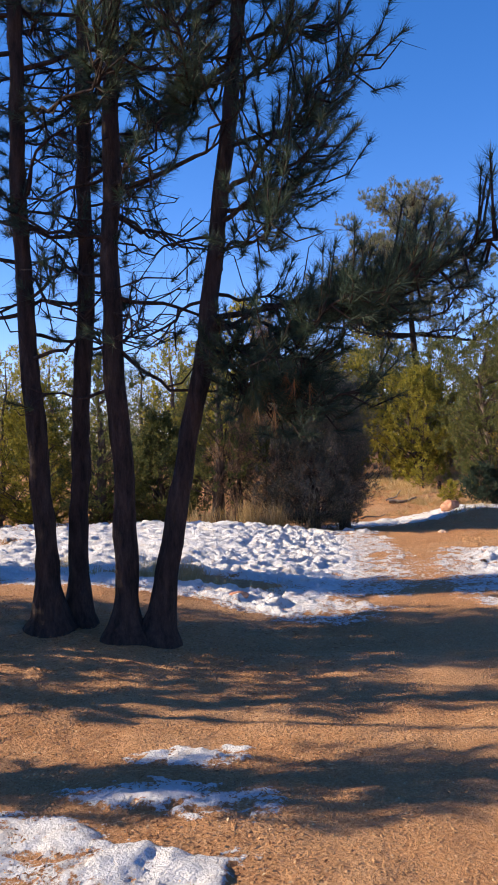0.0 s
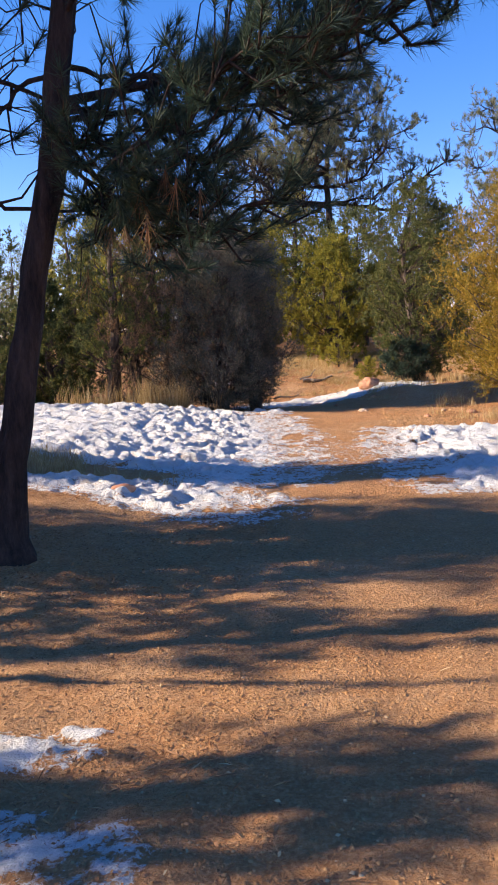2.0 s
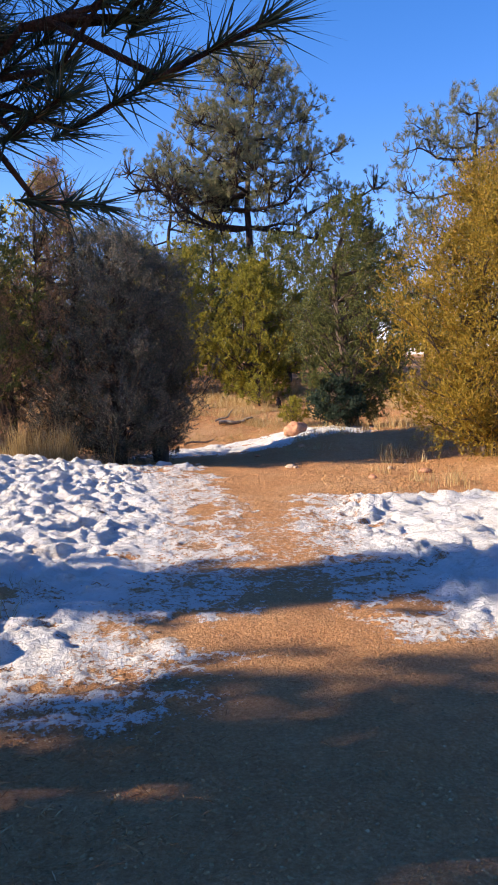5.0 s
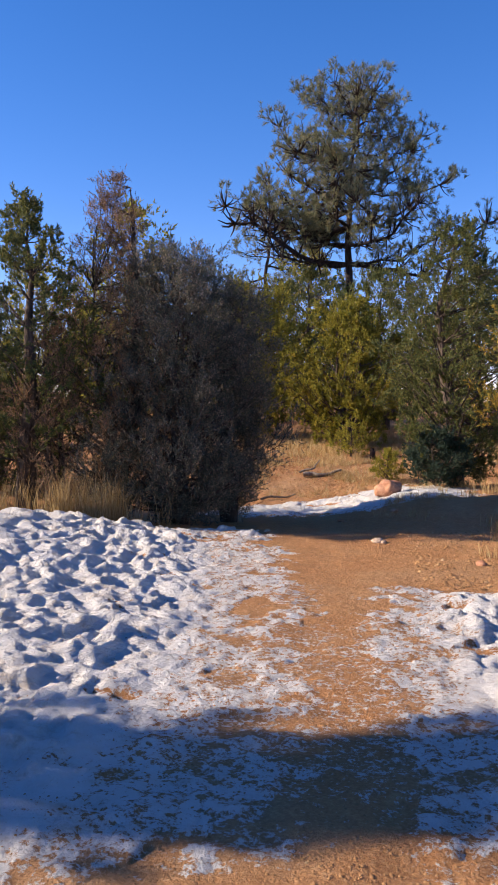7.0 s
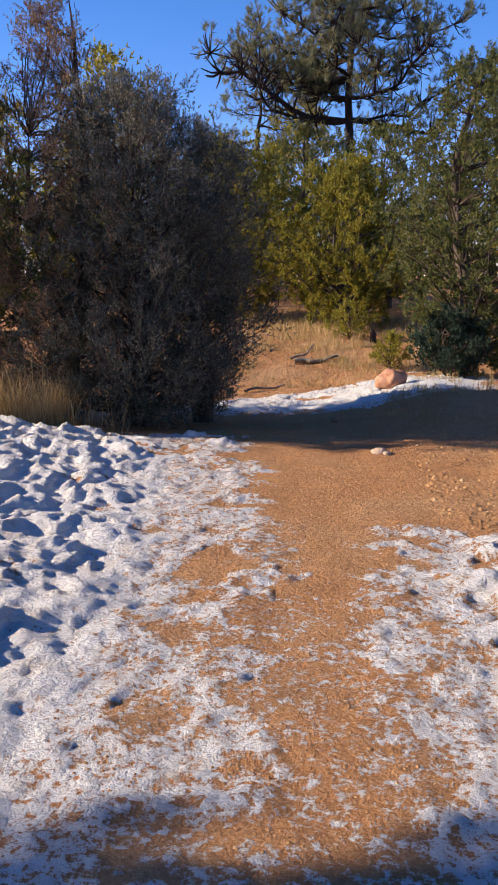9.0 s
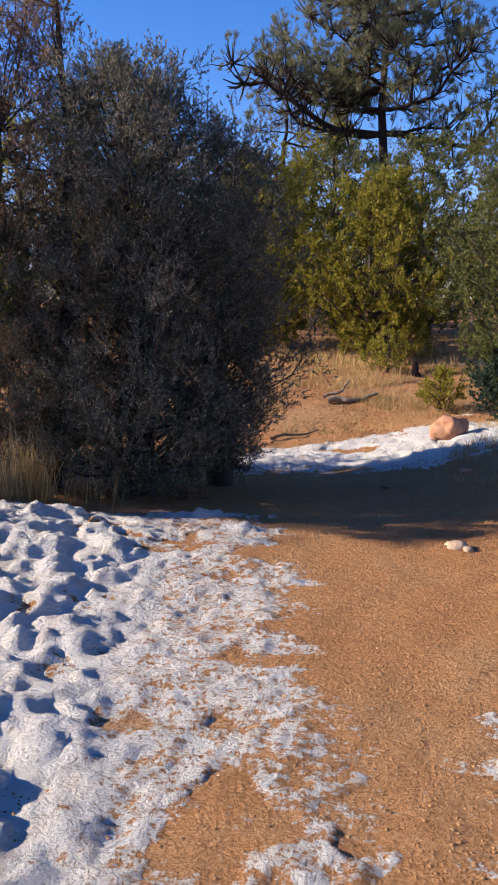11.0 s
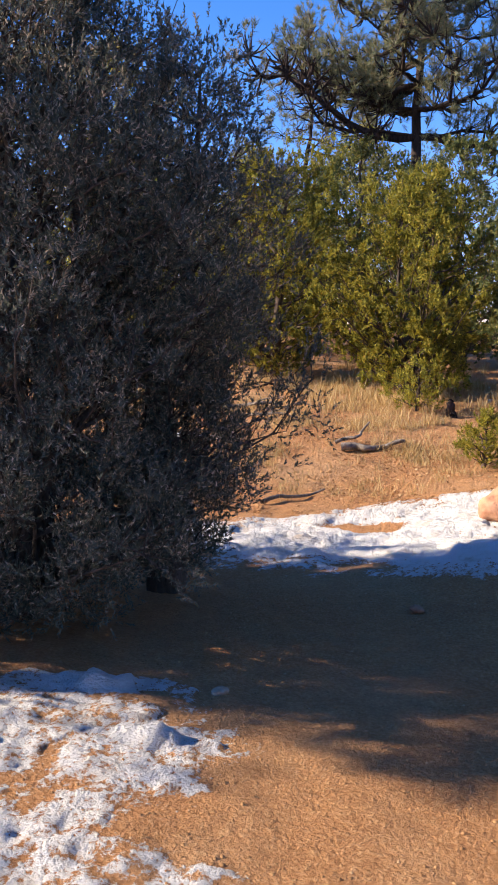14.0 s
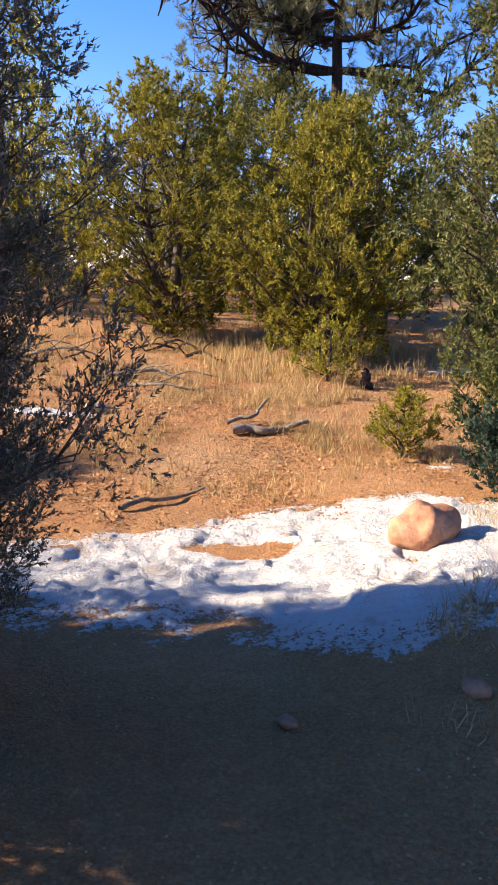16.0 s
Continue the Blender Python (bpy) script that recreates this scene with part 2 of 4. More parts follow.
def tubes(paths):
    """Tapered tubes: each path is (points, radii, sides). Verts and faces of one mesh."""
    vs, fs, at = [], [], 0
    for pts, rad, k in paths:
        pts, n = np.asarray(pts, float), len(pts)
        tan = unit(np.gradient(pts, axis=0))
        ref = np.where(abs(tan[:, 2:3]) > 0.9, np.array([[1.0, 0, 0]]), np.array([[0, 0, 1.0]]))
        a = unit(np.cross(tan, ref))
        b = np.cross(tan, a)
        ang = np.arange(k) * 2 * math.pi / k
        ring = pts[:, None] + (a[:, None] * np.cos(ang)[None, :, None] + b[:, None] * np.sin(ang)[None, :, None]) * np.asarray(rad, float).reshape(-1, 1, 1)
        vs.append(ring.reshape(-1, 3))
        i, j = np.meshgrid(np.arange(n - 1), np.arange(k), indexing="ij")
        q = at + np.stack([i * k + j, i * k + (j + 1) % k, (i + 1) * k + (j + 1) % k, (i + 1) * k + j], -1).reshape(-1, 4)
        fs.append(q)
        at += n * k
    return np.concatenate(vs), np.concatenate(fs)


def limb_path(a, b, n, lift, wobble, rng):
    """A bent line from a to b that first runs level and lifts (or sags) on the way."""
    a, b = np.asarray(a, float), np.asarray(b, float)
    s = np.linspace(0, 1, n)[:, None]
    p = a + (b - a) * s + np.array([0, 0, lift]) * np.sin(s * math.pi)
    step = np.cumsum(rng.normal(size=(n, 3)) * wobble, 0)
    return p + (step - step[0]) * np.sin(s * math.pi / 1.15) * np.linalg.norm(b - a)


def thing(name, x, y, label, category, group="", z=None):
    ob = new(name)
    ob.location = (x, y, gz(x, y) if z is None else z)
    ob.empty_display_size = 0.2
    return tagged(ob, label, category, group)


def grow(points, ways, twig, rng, count, reach):
    """Twigs off the points of a limb: their paths, ends and directions."""
    out, ends, dirs = [], [], []
    for _ in range(count):
        i = rng.integers(len(points))
        d = unit(ways[i] * 0.7 + rng.normal(size=3) * 0.55 + np.array([0, 0, 0.15]))
        e = points[i] + d * reach * rng.uniform(0.5, 1.2)
        mid = (points[i] + e) / 2 + rng.normal(size=3) * reach * 0.12
        out.append(([points[i], mid, e], [twig, twig * 0.75, twig * 0.45], 3))
        ends += [e, mid]
        dirs += [d, d]
    return out, ends, dirs


# ---- ground, snow ----
def axis(a, b, step, far, grow_by=1.35):
    mid = list(np.arange(a, b + 1e-6, step))
    lo, hi, d = [], [], step
    while not lo or lo[-1] > -far:
        d *= grow_by
        lo.append((lo[-1] if lo else a) - d)
    d = step
    while not hi or hi[-1] < far:
        d *= grow_by
        hi.append((hi[-1] if hi else b) + d)
    return np.array(lo[::-1] + mid + hi)


def sheet(xs, ys, height):
    gx, gy = np.meshgrid(xs, ys)
    v = np.stack([gx, gy, height(gx, gy)], -1).reshape(-1, 3)
    i, j = np.meshgrid(np.arange(len(ys) - 1), np.arange(len(xs) - 1), indexing="ij")
    a = (i * len(xs) + j).reshape(-1)
    return v, np.stack([a, a + 1, a + len(xs) + 1, a + len(xs)], -1)


def rough_ground(x, y):
    near = (np.abs(x) < 8) & (y > -2) & (y < 30)
    return ground_z(x, y) + near * (0.012 * fbm(x / 0.22, y / 0.22, 11, 3) + 0.004 * vnoise(x / 0.045, y / 0.045, 12))


def blob(x, y, cx, cy, rx, ry):
    return 1 - np.sqrt(((x - cx) / rx) ** 2 + ((y - cy) / ry) ** 2)


def snow_cover(x, y):
    """How firmly snow lies at a place: below 0 none, near 1 deep."""
    left_edge = np.interp(y, [7.5, 8, 9, 10, 11.4, 12.7, 13.8, 15, 15.6, 16], [-0.6, -0.4, -0.3, -0.15, -0.12, -0.2, -0.4, -0.55, -0.75, -1.0])
    near_edge = np.interp(x, [-8, -4, -2.2, -1.2, -0.5, 0], [9.0, 8.6, 8.4, 7.75, 7.7, 7.9])
    field = np.minimum(np.minimum(np.where(left_edge - x < 1.3, (left_edge - x) * 0.45, 0.585 + (left_edge - x - 1.3) * 0.6), (y - near_edge) * 1.3), (15.85 - y) * 1.6)
    field = field - 2.4 * np.clip(blob(x, y, -2.6, 9.45, 1.6, 0.55), 0, 1)
    right_edge = np.interp(y, [8.4, 9, 10.2, 11.2, 12.4, 13.2], [0.75, 0.65, 0.52, 0.45, 0.42, 0.52])
    right = np.minimum(np.minimum((x - right_edge) * 0.7, (y - 8.6) * 1.4), (13.15 - y) * 1.8)
    lower = np.interp(x, [-1.6, -0.9, 0, 0.36, 0.7, 1.1, 2, 3], [18.35, 18.3, 18.15, 18.0, 17.85, 18.0, 18.4, 19.2])
    upper = np.interp(x, [-1.6, -1.3, -0.65, -0.27, 0.15, 0.7, 1.15, 1.4, 2.2], [19.5, 19.7, 19.95, 20.4, 20.57, 20.56, 20.45, 20.1, 20.0])
    strip = np.minimum((y - lower) * 1.2, (upper - y) * 1.6) * 1.0 - 3.2 * np.clip(blob(x, y, -0.02, 19.55, 0.55, 0.26), 0, 1)
    strip = np.minimum(strip, np.minimum((x + 1.75) * 1.2, (2.3 - x) * 1.0))
    patches = np.maximum.reduce([blob(x, y, -1.2, 3.75, 0.75, 0.42) - 0.06, blob(x, y, -1.75, 3.3, 0.95, 0.45), blob(x, y, -1.0, 3.1, 0.65, 0.42), blob(x, y, -1.25, 4.4, 0.4, 0.2),
                                 blob(x, y, -0.98, 4.55, 0.12, 0.08), blob(x, y, -1.05, 15.95, 0.55, 0.16), blob(x, y, -0.75, 15.5, 0.3, 0.1),
                                 blob(x, y, -2.4, 22.9, 0.7, 0.16), blob(x, y, 2.3, 26.4, 0.8, 0.35), blob(x, y, 1.45, 21.7, 0.22, 0.09), blob(x, y, -0.3, 14.55, 0.2, 0.06)])
    c = np.maximum.reduce([field, right, strip, patches - 0.2])
    return np.clip(np.where(c < 0, 3 * c, c), -1, 1)


def cover_of(x, y):
    """Share of the ground hidden by snow, for the material: 0 bare, 1 white."""
    c = snow_cover(x, y)
    c = np.minimum(c, np.minimum(x + 7.2, 5.0 - x) * 0.5 + 0.5 * fbm(x / 0.9, y / 0.9, 57, 3))
    holes = smooth(0.3, 0.62, fbm(x / 0.42, y / 0.3, 55, 3)) * (1 - smooth(0.5, 0.75, c))
    trodden = 0.40 * smooth(8.8, 9.8, y) * (1 - smooth(11.6, 12.8, y)) * smooth(-1.0, -0.3, x) * (1 - smooth(0.6, 1.2, x))
    k = 0.57 + 1.0 * c + 0.24 * fbm(x / 0.45, y / 0.24, 21, 3) + 0.2 * fbm(x / 0.1, y / 0.075, 23, 2) - (0.28 + 0.22 * smooth(12, 13.2, y)) * holes
    k = k - (y < 6) * 0.55 * smooth(-0.15, 0.4, fbm(x / 0.3 + 3, y / 0.16, 59, 3))
    k = np.minimum(k, 0.63 + 0.5 * smooth(0.2, 0.45, c))
    return np.clip(np.maximum(k, trodden * (c > -0.95)), 0, 1.1)


def deep_of(x, y):
    return smooth(0.2, 0.48, snow_cover(x, y)) * np.where(y < 6, 0.3, np.where(y > 17, 0.5, 1.0))


def snow_height(x, y):
    deep = deep_of(x, y)
    k = cover_of(x, y)
    prints = smooth(-0.05, 0.45, vnoise(x / 0.15 + 5, y / 0.2, 41)) + 0.55 * smooth(0.1, 0.5, vnoise(x / 0.075, y / 0.09 + 9, 42))
    lump = fbm(x / 0.12, y / 0.13, 31, 3)
    crust = 0.012 * fbm(x / 0.07, y / 0.08, 33, 3)
    thick = -0.012 + 0.014 * smooth(0.3, 0.5, k) + 0.006 * smooth(0.55, 0.9, k)
    return rough_ground(x, y) + 0.004 + thick + smooth(0.4, 0.6, k) * ((1 - deep) * crust + deep * (0.05 - 0.045 * prints + 0.027 * lump + 0.007 * fbm(x / 0.045, y / 0.05, 35, 2)))


def with_cover(me, v):
    me.attributes.new("cover", "FLOAT", "POINT").data.foreach_set("value", cover_of(v[:, 0], v[:, 1]).astype(np.float32))
    return me


v, f = sheet(axis(-5.0, 4.2, 0.05, 420), axis(1.5, 24, 0.05, 420), rough_ground)
tagged(new("ground", with_cover(mesh_of("ground", v, f, SOIL, True), v)), "orange-brown gritty dirt trail and dry forest floor", "ground", kind="structure")
snow_x = np.concatenate([np.arange(-7.7, -2.6, 0.05), np.arange(-2.6, 1.3, 0.02), np.arange(1.3, 5.7, 0.05)])
snow_y = np.concatenate([np.arange(2.4, 5, 0.02), np.arange(5, 7.6, 0.04), np.arange(7.6, 16.3, 0.02), np.arange(16.3, 21.4, 0.025), np.arange(21.4, 27, 0.06)])
v, f = sheet(snow_x, snow_y, snow_height)
keep = (v[:, 2] - rough_ground(v[:, 0], v[:, 1])) > -0.007
f = f[keep[f].any(1)]
used = np.unique(f)
remap = np.zeros(len(v), np.int64)
remap[used] = np.arange(len(used))
tagged(new("snow", with_cover(mesh_of("snow", v[used], remap[f], SOIL, True), v[used])), "patchy trampled white snow lying on the dirt", "snow", kind="stuff")


# ---- trees ----
def pine(x, y, spine, branches, label, seed, needles=44, reach=0.36, twigs=22, dry=(), z=None):
    """A long-needled pine: spine rows (dx, dy, z, radius); branches rows (z, tip dx, dy, z, radius, density 0..1)."""
    rng = np.random.default_rng(seed)
    tree = thing("pine_tree", x, y, label, "tree", "pines by the trail", z)
    sp = np.array(spine, float)
    zz = np.linspace(sp[0, 2], sp[-1, 2], 80)
    mid = np.stack([np.interp(zz, sp[:, 2], sp[:, k]) for k in (0, 1)] + [zz], 1)
    mid[2:, :2] += np.cumsum(rng.normal(size=(78, 2)) * 0.005, 0)
    rad = np.interp(zz, sp[:, 2], sp[:, 3]) * (0.72 + 0.5 * np.exp(-zz.clip(0) / 0.13))
    v, f = tubes([(mid, rad, 18)])
    c = np.repeat(mid, 18, 0)
    out = unit(v - c)
    ang = np.arctan2(out[:, 1], out[:, 0])
    v = v + out * (np.repeat(rad, 18) * (0.14 * vnoise(ang * 2.2 + 7, v[:, 2] * 3.5, seed) + 0.1 * vnoise(ang * 4.5 + 3, v[:, 2] * 9, seed + 1)))[:, None]
    part("trunk", mesh_of("trunk", v, f, BARK, True), tree)
    for z0, tx, ty, tz, r, dens in branches:
        a = np.array([np.interp(z0, zz, mid[:, 0]), np.interp(z0, zz, mid[:, 1]), z0])
        b = np.array([tx, ty, tz])
        long = np.linalg.norm(b - a)
        line = limb_path(a, b, 9, -0.06 * long, 0.05, rng)
        paths = [(line, np.linspace(r * 0.7, r * 0.2, 9), 6)]
        ways = unit(np.gradient(line, axis=0))
        ends, dirs = [], []
        n = int(twigs * long * (0.25 + dens))
        for _ in range(n):
            i = rng.uniform(2.2, 8)
            k = int(i)
            s = line[k] + (line[min(k + 1, 8)] - line[k]) * (i - k)
            d = unit(ways[k] * 0.8 + rng.normal(size=3) * 0.6)
            l = reach * rng.uniform(0.5, 1.3)
            e = s + d * l
            m1 = s + d * l * 0.5 + np.array([0, 0, -0.12 * l])
            e = e + np.array([0, 0, 0.22 * l])
            paths.append(([s, m1, e], [r * 0.3, r * 0.24, r * 0.16], 4))
            if rng.random() < dens:
                ends += [e, m1 * 0.4 + e * 0.6, m1]
                dirs += [unit(e - m1)] * 3
            else:
                e2 = e + unit(d + rng.normal(size=3) * 0.9) * l * 0.7
                paths.append(([e, (e + e2) / 2 + rng.normal(size=3) * 0.05, e2], [r * 0.16, r * 0.11, r * 0.06], 3))
        v, f = tubes(paths)
        limb = part("branch", mesh_of("branch", v, f, BARK, True), tree)
        if ends:
            v, f = tufts(np.array(ends), np.array(dirs), needles, 0.13, 0.0045, 0.6, rng)
            part("foliage", mesh_of("foliage", v, f, NEEDLE), limb)
    if len(dry):
        pts = np.array(dry, float)
        pts = np.repeat(pts, 4, 0) + rng.normal(size=(len(pts) * 4, 3)) * 0.13
        v, f = tufts(pts, np.tile([[0, 0, -1.0]], (len(pts), 1)), 26, 0.2, 0.003, 0.4, rng)
        part("dry_foliage", mesh_of("dry_foliage", v, f, NEEDLE_DRY), tree, "drooping rust-brown dead needles")
    return tree


def whorl(rng, z0, z1, n, r0, r1, rad, dens, up=0.25, bias=0.0):
    rows = []
    for k in range(n):
        z = z0 + (z1 - z0) * (k + rng.random()) / n
        s = (z - z0) / (z1 - z0)
        a = rng.uniform(0, 2 * math.pi)
        l = (r0 + (r1 - r0) * s) * rng.uniform(0.7, 1.15)
        rows.append((z, l * math.cos(a) + bias * l, l * math.sin(a), z + up * l * rng.uniform(-0.6, 1.2), rad * (1 - 0.5 * s), dens))
    return rows


rngA = np.random.default_rng(5)
PX, PY = -2.03, 6.55
Z0 = gz(PX, PY)
spine_d = [(-0.02, 0, -0.1, 0.20), (0.05, 0, 0.25, 0.135), (0.2, 0, 1.1, 0.115), (0.43, 0.05, 2.1, 0.105), (0.6, 0.05, 3.3, 0.09), (0.8, 0.05, 4.9, 0.08), (0.9, 0.1, 8.5, 0.04)]
br = [(2.55, 2.85, -0.65, 2.95, 0.04, 0.97), (2.5, 2.2, -0.85, 2.75, 0.03, 0.95), (2.45, 2.1, -0.2, 2.8, 0.03, 0.9), (2.35, 1.65, -0.55, 2.0, 0.026, 0.95), (2.3, 1.3, -0.75, 1.8, 0.022, 0.9), (2.4, 1.45, -0.35, 2.15, 0.024, 0.95), (2.45, 1.2, -0.9, 2.1, 0.022, 0.95), (2.3, 0.95, -0.5, 1.85, 0.02, 0.85), (2.6, 1.7, -0.8, 2.55, 0.024, 0.97), (2.75, 1.5, 0.6, 2.7, 0.025, 0.8),
      (3.5, 1.95, -0.55, 4.35, 0.035, 0.95), (3.3, 1.6, -0.6, 3.55, 0.03, 0.95), (3.4, 1.5, 0.5, 3.7, 0.028, 0.9), (3.9, 1.9, 0.3, 4.6, 0.03, 0.9), (4.2, 1.75, -0.9, 4.9, 0.03, 0.9), (3.0, 1.2, -0.9, 3.1, 0.025, 0.8),
      (2.7, -0.7, -0.2, 2.8, 0.022, 0.1), (3.2, -0.5, 0.4, 3.3, 0.02, 0.25), (2.1, 1.1, 0.3, 1.85, 0.015, 0.1)]
br += whorl(rngA, 4.4, 8.3, 22, 1.7, 0.6, 0.035, 0.9)
pine(PX, PY, spine_d, br, "leaning dark-barked pine with long drooping needles", 11, dry=[(1.25, -0.65, 1.85), (1.0, -0.5, 1.95), (0.85, -0.3, 1.75)])
spine_c = [(0, 0, -0.1, 0.19), (0, 0, 0.3, 0.135), (0.02, 0, 1.4, 0.115), (-0.04, 0, 2.3, 0.11), (-0.05, 0, 3.3, 0.10), (0, 0, 4.7, 0.085), (0.05, 0.1, 9, 0.04)]
br = [(3.6, 1.1, -0.2, 3.9, 0.04, 0.25), (2.75, 1.1, 0.1, 2.45, 0.03, 0.12), (2.35, 1.0, -0.1, 1.95, 0.03, 0.15), (2.0, -0.7, -0.15, 2.05, 0.025, 0.05), (3.4, 1.2, 0.5, 3.3, 0.03, 0.2), (3.2, -0.8, -0.4, 3.5, 0.03, 0.3), (2.6, 0.4, -0.7, 2.5, 0.02, 0.25)]
br += whorl(rngA, 2.9, 4.6, 9, 1.1, 1.2, 0.028, 0.55) + whorl(rngA, 4.2, 8.8, 20, 1.6, 0.6, 0.035, 0.85)
pine(-2.25, 6.47, spine_c, br, "upright dark pine with bare twisted lower branches", 12, twigs=13)
spine_b = [(0, 0, -0.1, 0.17), (0, 0, 0.4, 0.115), (0.03, 0, 1.8, 0.10), (0.12, 0, 2.6, 0.095), (0.12, 0, 3.4, 0.085), (0.16, 0, 4.8, 0.075), (0.2, 0.1, 8, 0.035)]
br = [(3.3, -0.9, -0.3, 3.5, 0.03, 0.2), (2.7, -1.0, -0.1, 2.75, 0.03, 0.1), (2.3, 0.9, 0.5, 2.5, 0.022, 0.1), (3.7, 0.8, -0.4, 4.0, 0.028, 0.3)] + whorl(rngA, 2.4, 4.6, 9, 0.9, 1.1, 0.024, 0.5) + whorl(rngA, 4.2, 7.8, 16, 1.5, 0.6, 0.03, 0.85)
pine(-2.77, 6.75, spine_b, br, "slim dark pine trunk with flaking bark", 13, twigs=12)
spine_a = [(0, 0, -0.1, 0.19), (0, 0, 0.4, 0.13), (-0.08, 0, 1.5, 0.11), (-0.15, 0, 2.6, 0.10), (-0.18, 0, 3.6, 0.09), (-0.16, 0, 4.8, 0.08), (-0.1, 0.1, 8.6, 0.035)]
br = [(2.2, 0.8, -0.3, 2.35, 0.026, 0.1), (3.0, -0.9, -0.2, 3.2, 0.03, 0.3), (2.6, -0.8, 0.2, 2.6, 0.03, 0.15), (3.5, 0.7, -0.5, 3.8, 0.028, 0.3)] + whorl(rngA, 2.4, 4.6, 9, 1.0, 1.2, 0.026, 0.55) + whorl(rngA, 4.2, 8.3, 18, 1.7, 0.6, 0.033, 0.85)
pine(-2.9, 6.5, spine_a, br, "dark pine trunk leaning slightly outward", 14, twigs=12)


def bushy(name, x, y, h, r, label, seed, mat, bark=BARK_GREY, low=0.1, peak=0.35, limbs=90, per=26, twig=0.16, style="spray", size=1.0, group="", power=0.75, lean=(0, 0), stems=3, gap=0.18, leaves=12):
    """A dense evergreen. peak: height share of the widest place; style spray (juniper) or tuft (pinyon)."""
    rng = np.random.default_rng(seed)
    tree = thing(name, x, y, label, "tree", group)
    ax = np.array([lean[0], lean[1], 1.0])
    stems_p, paths = [], []
    for k in range(stems):
        a = 2 * math.pi * k / stems + rng.random()
        off = 0.0 if stems == 1 else 0.22 * r
        top = ax * h * (0.97 if k == 0 else rng.uniform(0.6, 0.85)) + np.array([off * math.cos(a), off * math.sin(a), 0])
        base = np.array([0.25 * off * math.cos(a), 0.25 * off * math.sin(a), -0.08])
        line = limb_path(base, top, 12, 0, 0.012, rng)
        stems_p.append(line)
        part("trunk" if k == 0 else "stem", mesh_of("trunk", *tubes([(line, np.linspace(0.035 * h / max(1, stems**0.5) + 0.01, 0.006, 12), 9)]), bark, True), tree)
    pts, ways = [], []
    for k in range(limbs):
        s = low + (1 - low) * (k + rng.random()) / limbs
        s = min(s, 0.98)
        env = (s / peak) ** 0.45 if s < peak else ((1 - s) / (1 - peak)) ** power
        a = k * 2.39996 + rng.normal() * 0.3
        lump = min(1.14, 1 + gap * 1.6 * float(vnoise(a * 1.3 + seed, s * 5.0, seed)))
        rr = r * max(env, 0.06) * lump * rng.uniform(0.8, 1.1)
        st = stems_p[rng.integers(len(stems_p))]
        tip = ax * s * h + np.array([rr * math.cos(a), rr * math.sin(a), 0.12 * rr])
        zs = max(0.05 * h, s * h - rr * rng.uniform(0.35, 0.8))
        i = int(np.argmin(abs(st[:, 2] - zs)))
        line = limb_path(st[i], tip, 7, -0.03 * rr, 0.03, rng)
        paths.append((line, np.linspace(0.008 + 0.008 * rr, 0.003, 7), 5))
        w = unit(np.gradient(line, axis=0))
        n = max(4, int(per * (0.55 + 0.8 * env) * rng.uniform(0.7, 1.2)))
        m = max(2, int(n * 0.42))
        tw, ends, dirs = grow(line[3:], w[3:], 0.004, rng, m, twig * (0.6 + 0.9 * min(1, rr)))
        paths += tw[: max(1, m // 2)]
        pts += ends[::2]
        ways += dirs[::2]
    v, f = tubes(paths)
    part("branchwork", mesh_of("branchwork", v, f, bark, True), tree)
    p, w = np.array(pts), np.array(ways)
    if style == "spray":
        v, f = fingers(p, w, 1, 7, max(6, int(leaves * 0.62)), 0.045 * size, 0.17 * size, 0.034 * size, 0.0115 * size, 0.75, rng)
    else:
        v, f = fingers(p, w, 1, 6, max(6, int(leaves * 0.68)), 0.035 * size, 0.11 * size, 0.042 * size, 0.0155 * size, 1.0, rng)
    part("crown", mesh_of("crown", v, f, mat), tree)
    return tree


# big shaded juniper beside the bend of the trail, and its neighbours
bushy("juniper_tree", -1.8, 16.9, 3.4, 1.12, "dense dark shaded juniper reaching the ground", 21, JUNIPER_DARK, low=0.02, peak=0.17, limbs=230, per=32, twig=0.17, leaves=27, size=0.72, power=0.33, stems=4, gap=0.32)
bushy("juniper_tree", -2.7, 16.95, 4.35, 1.05, "tall pointed juniper with russet winter foliage", 22, JUNIPER_RED, low=0.05, peak=0.25, limbs=120, per=28, twig=0.18, leaves=24, size=0.7, power=0.8, stems=2, gap=0.4)
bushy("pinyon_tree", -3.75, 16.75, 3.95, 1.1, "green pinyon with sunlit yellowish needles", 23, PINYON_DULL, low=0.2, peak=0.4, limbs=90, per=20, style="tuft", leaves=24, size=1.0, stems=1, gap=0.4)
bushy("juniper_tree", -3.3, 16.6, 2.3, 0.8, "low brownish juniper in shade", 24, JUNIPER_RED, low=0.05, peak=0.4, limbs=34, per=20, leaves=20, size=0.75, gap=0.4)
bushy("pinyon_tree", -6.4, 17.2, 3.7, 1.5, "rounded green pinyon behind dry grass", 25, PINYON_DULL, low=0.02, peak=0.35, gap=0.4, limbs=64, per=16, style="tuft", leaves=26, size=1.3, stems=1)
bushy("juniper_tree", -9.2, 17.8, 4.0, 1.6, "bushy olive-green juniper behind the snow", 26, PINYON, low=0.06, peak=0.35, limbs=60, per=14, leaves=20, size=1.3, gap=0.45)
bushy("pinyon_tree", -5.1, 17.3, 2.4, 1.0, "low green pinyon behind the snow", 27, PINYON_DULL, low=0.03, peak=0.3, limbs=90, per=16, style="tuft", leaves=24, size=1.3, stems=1)
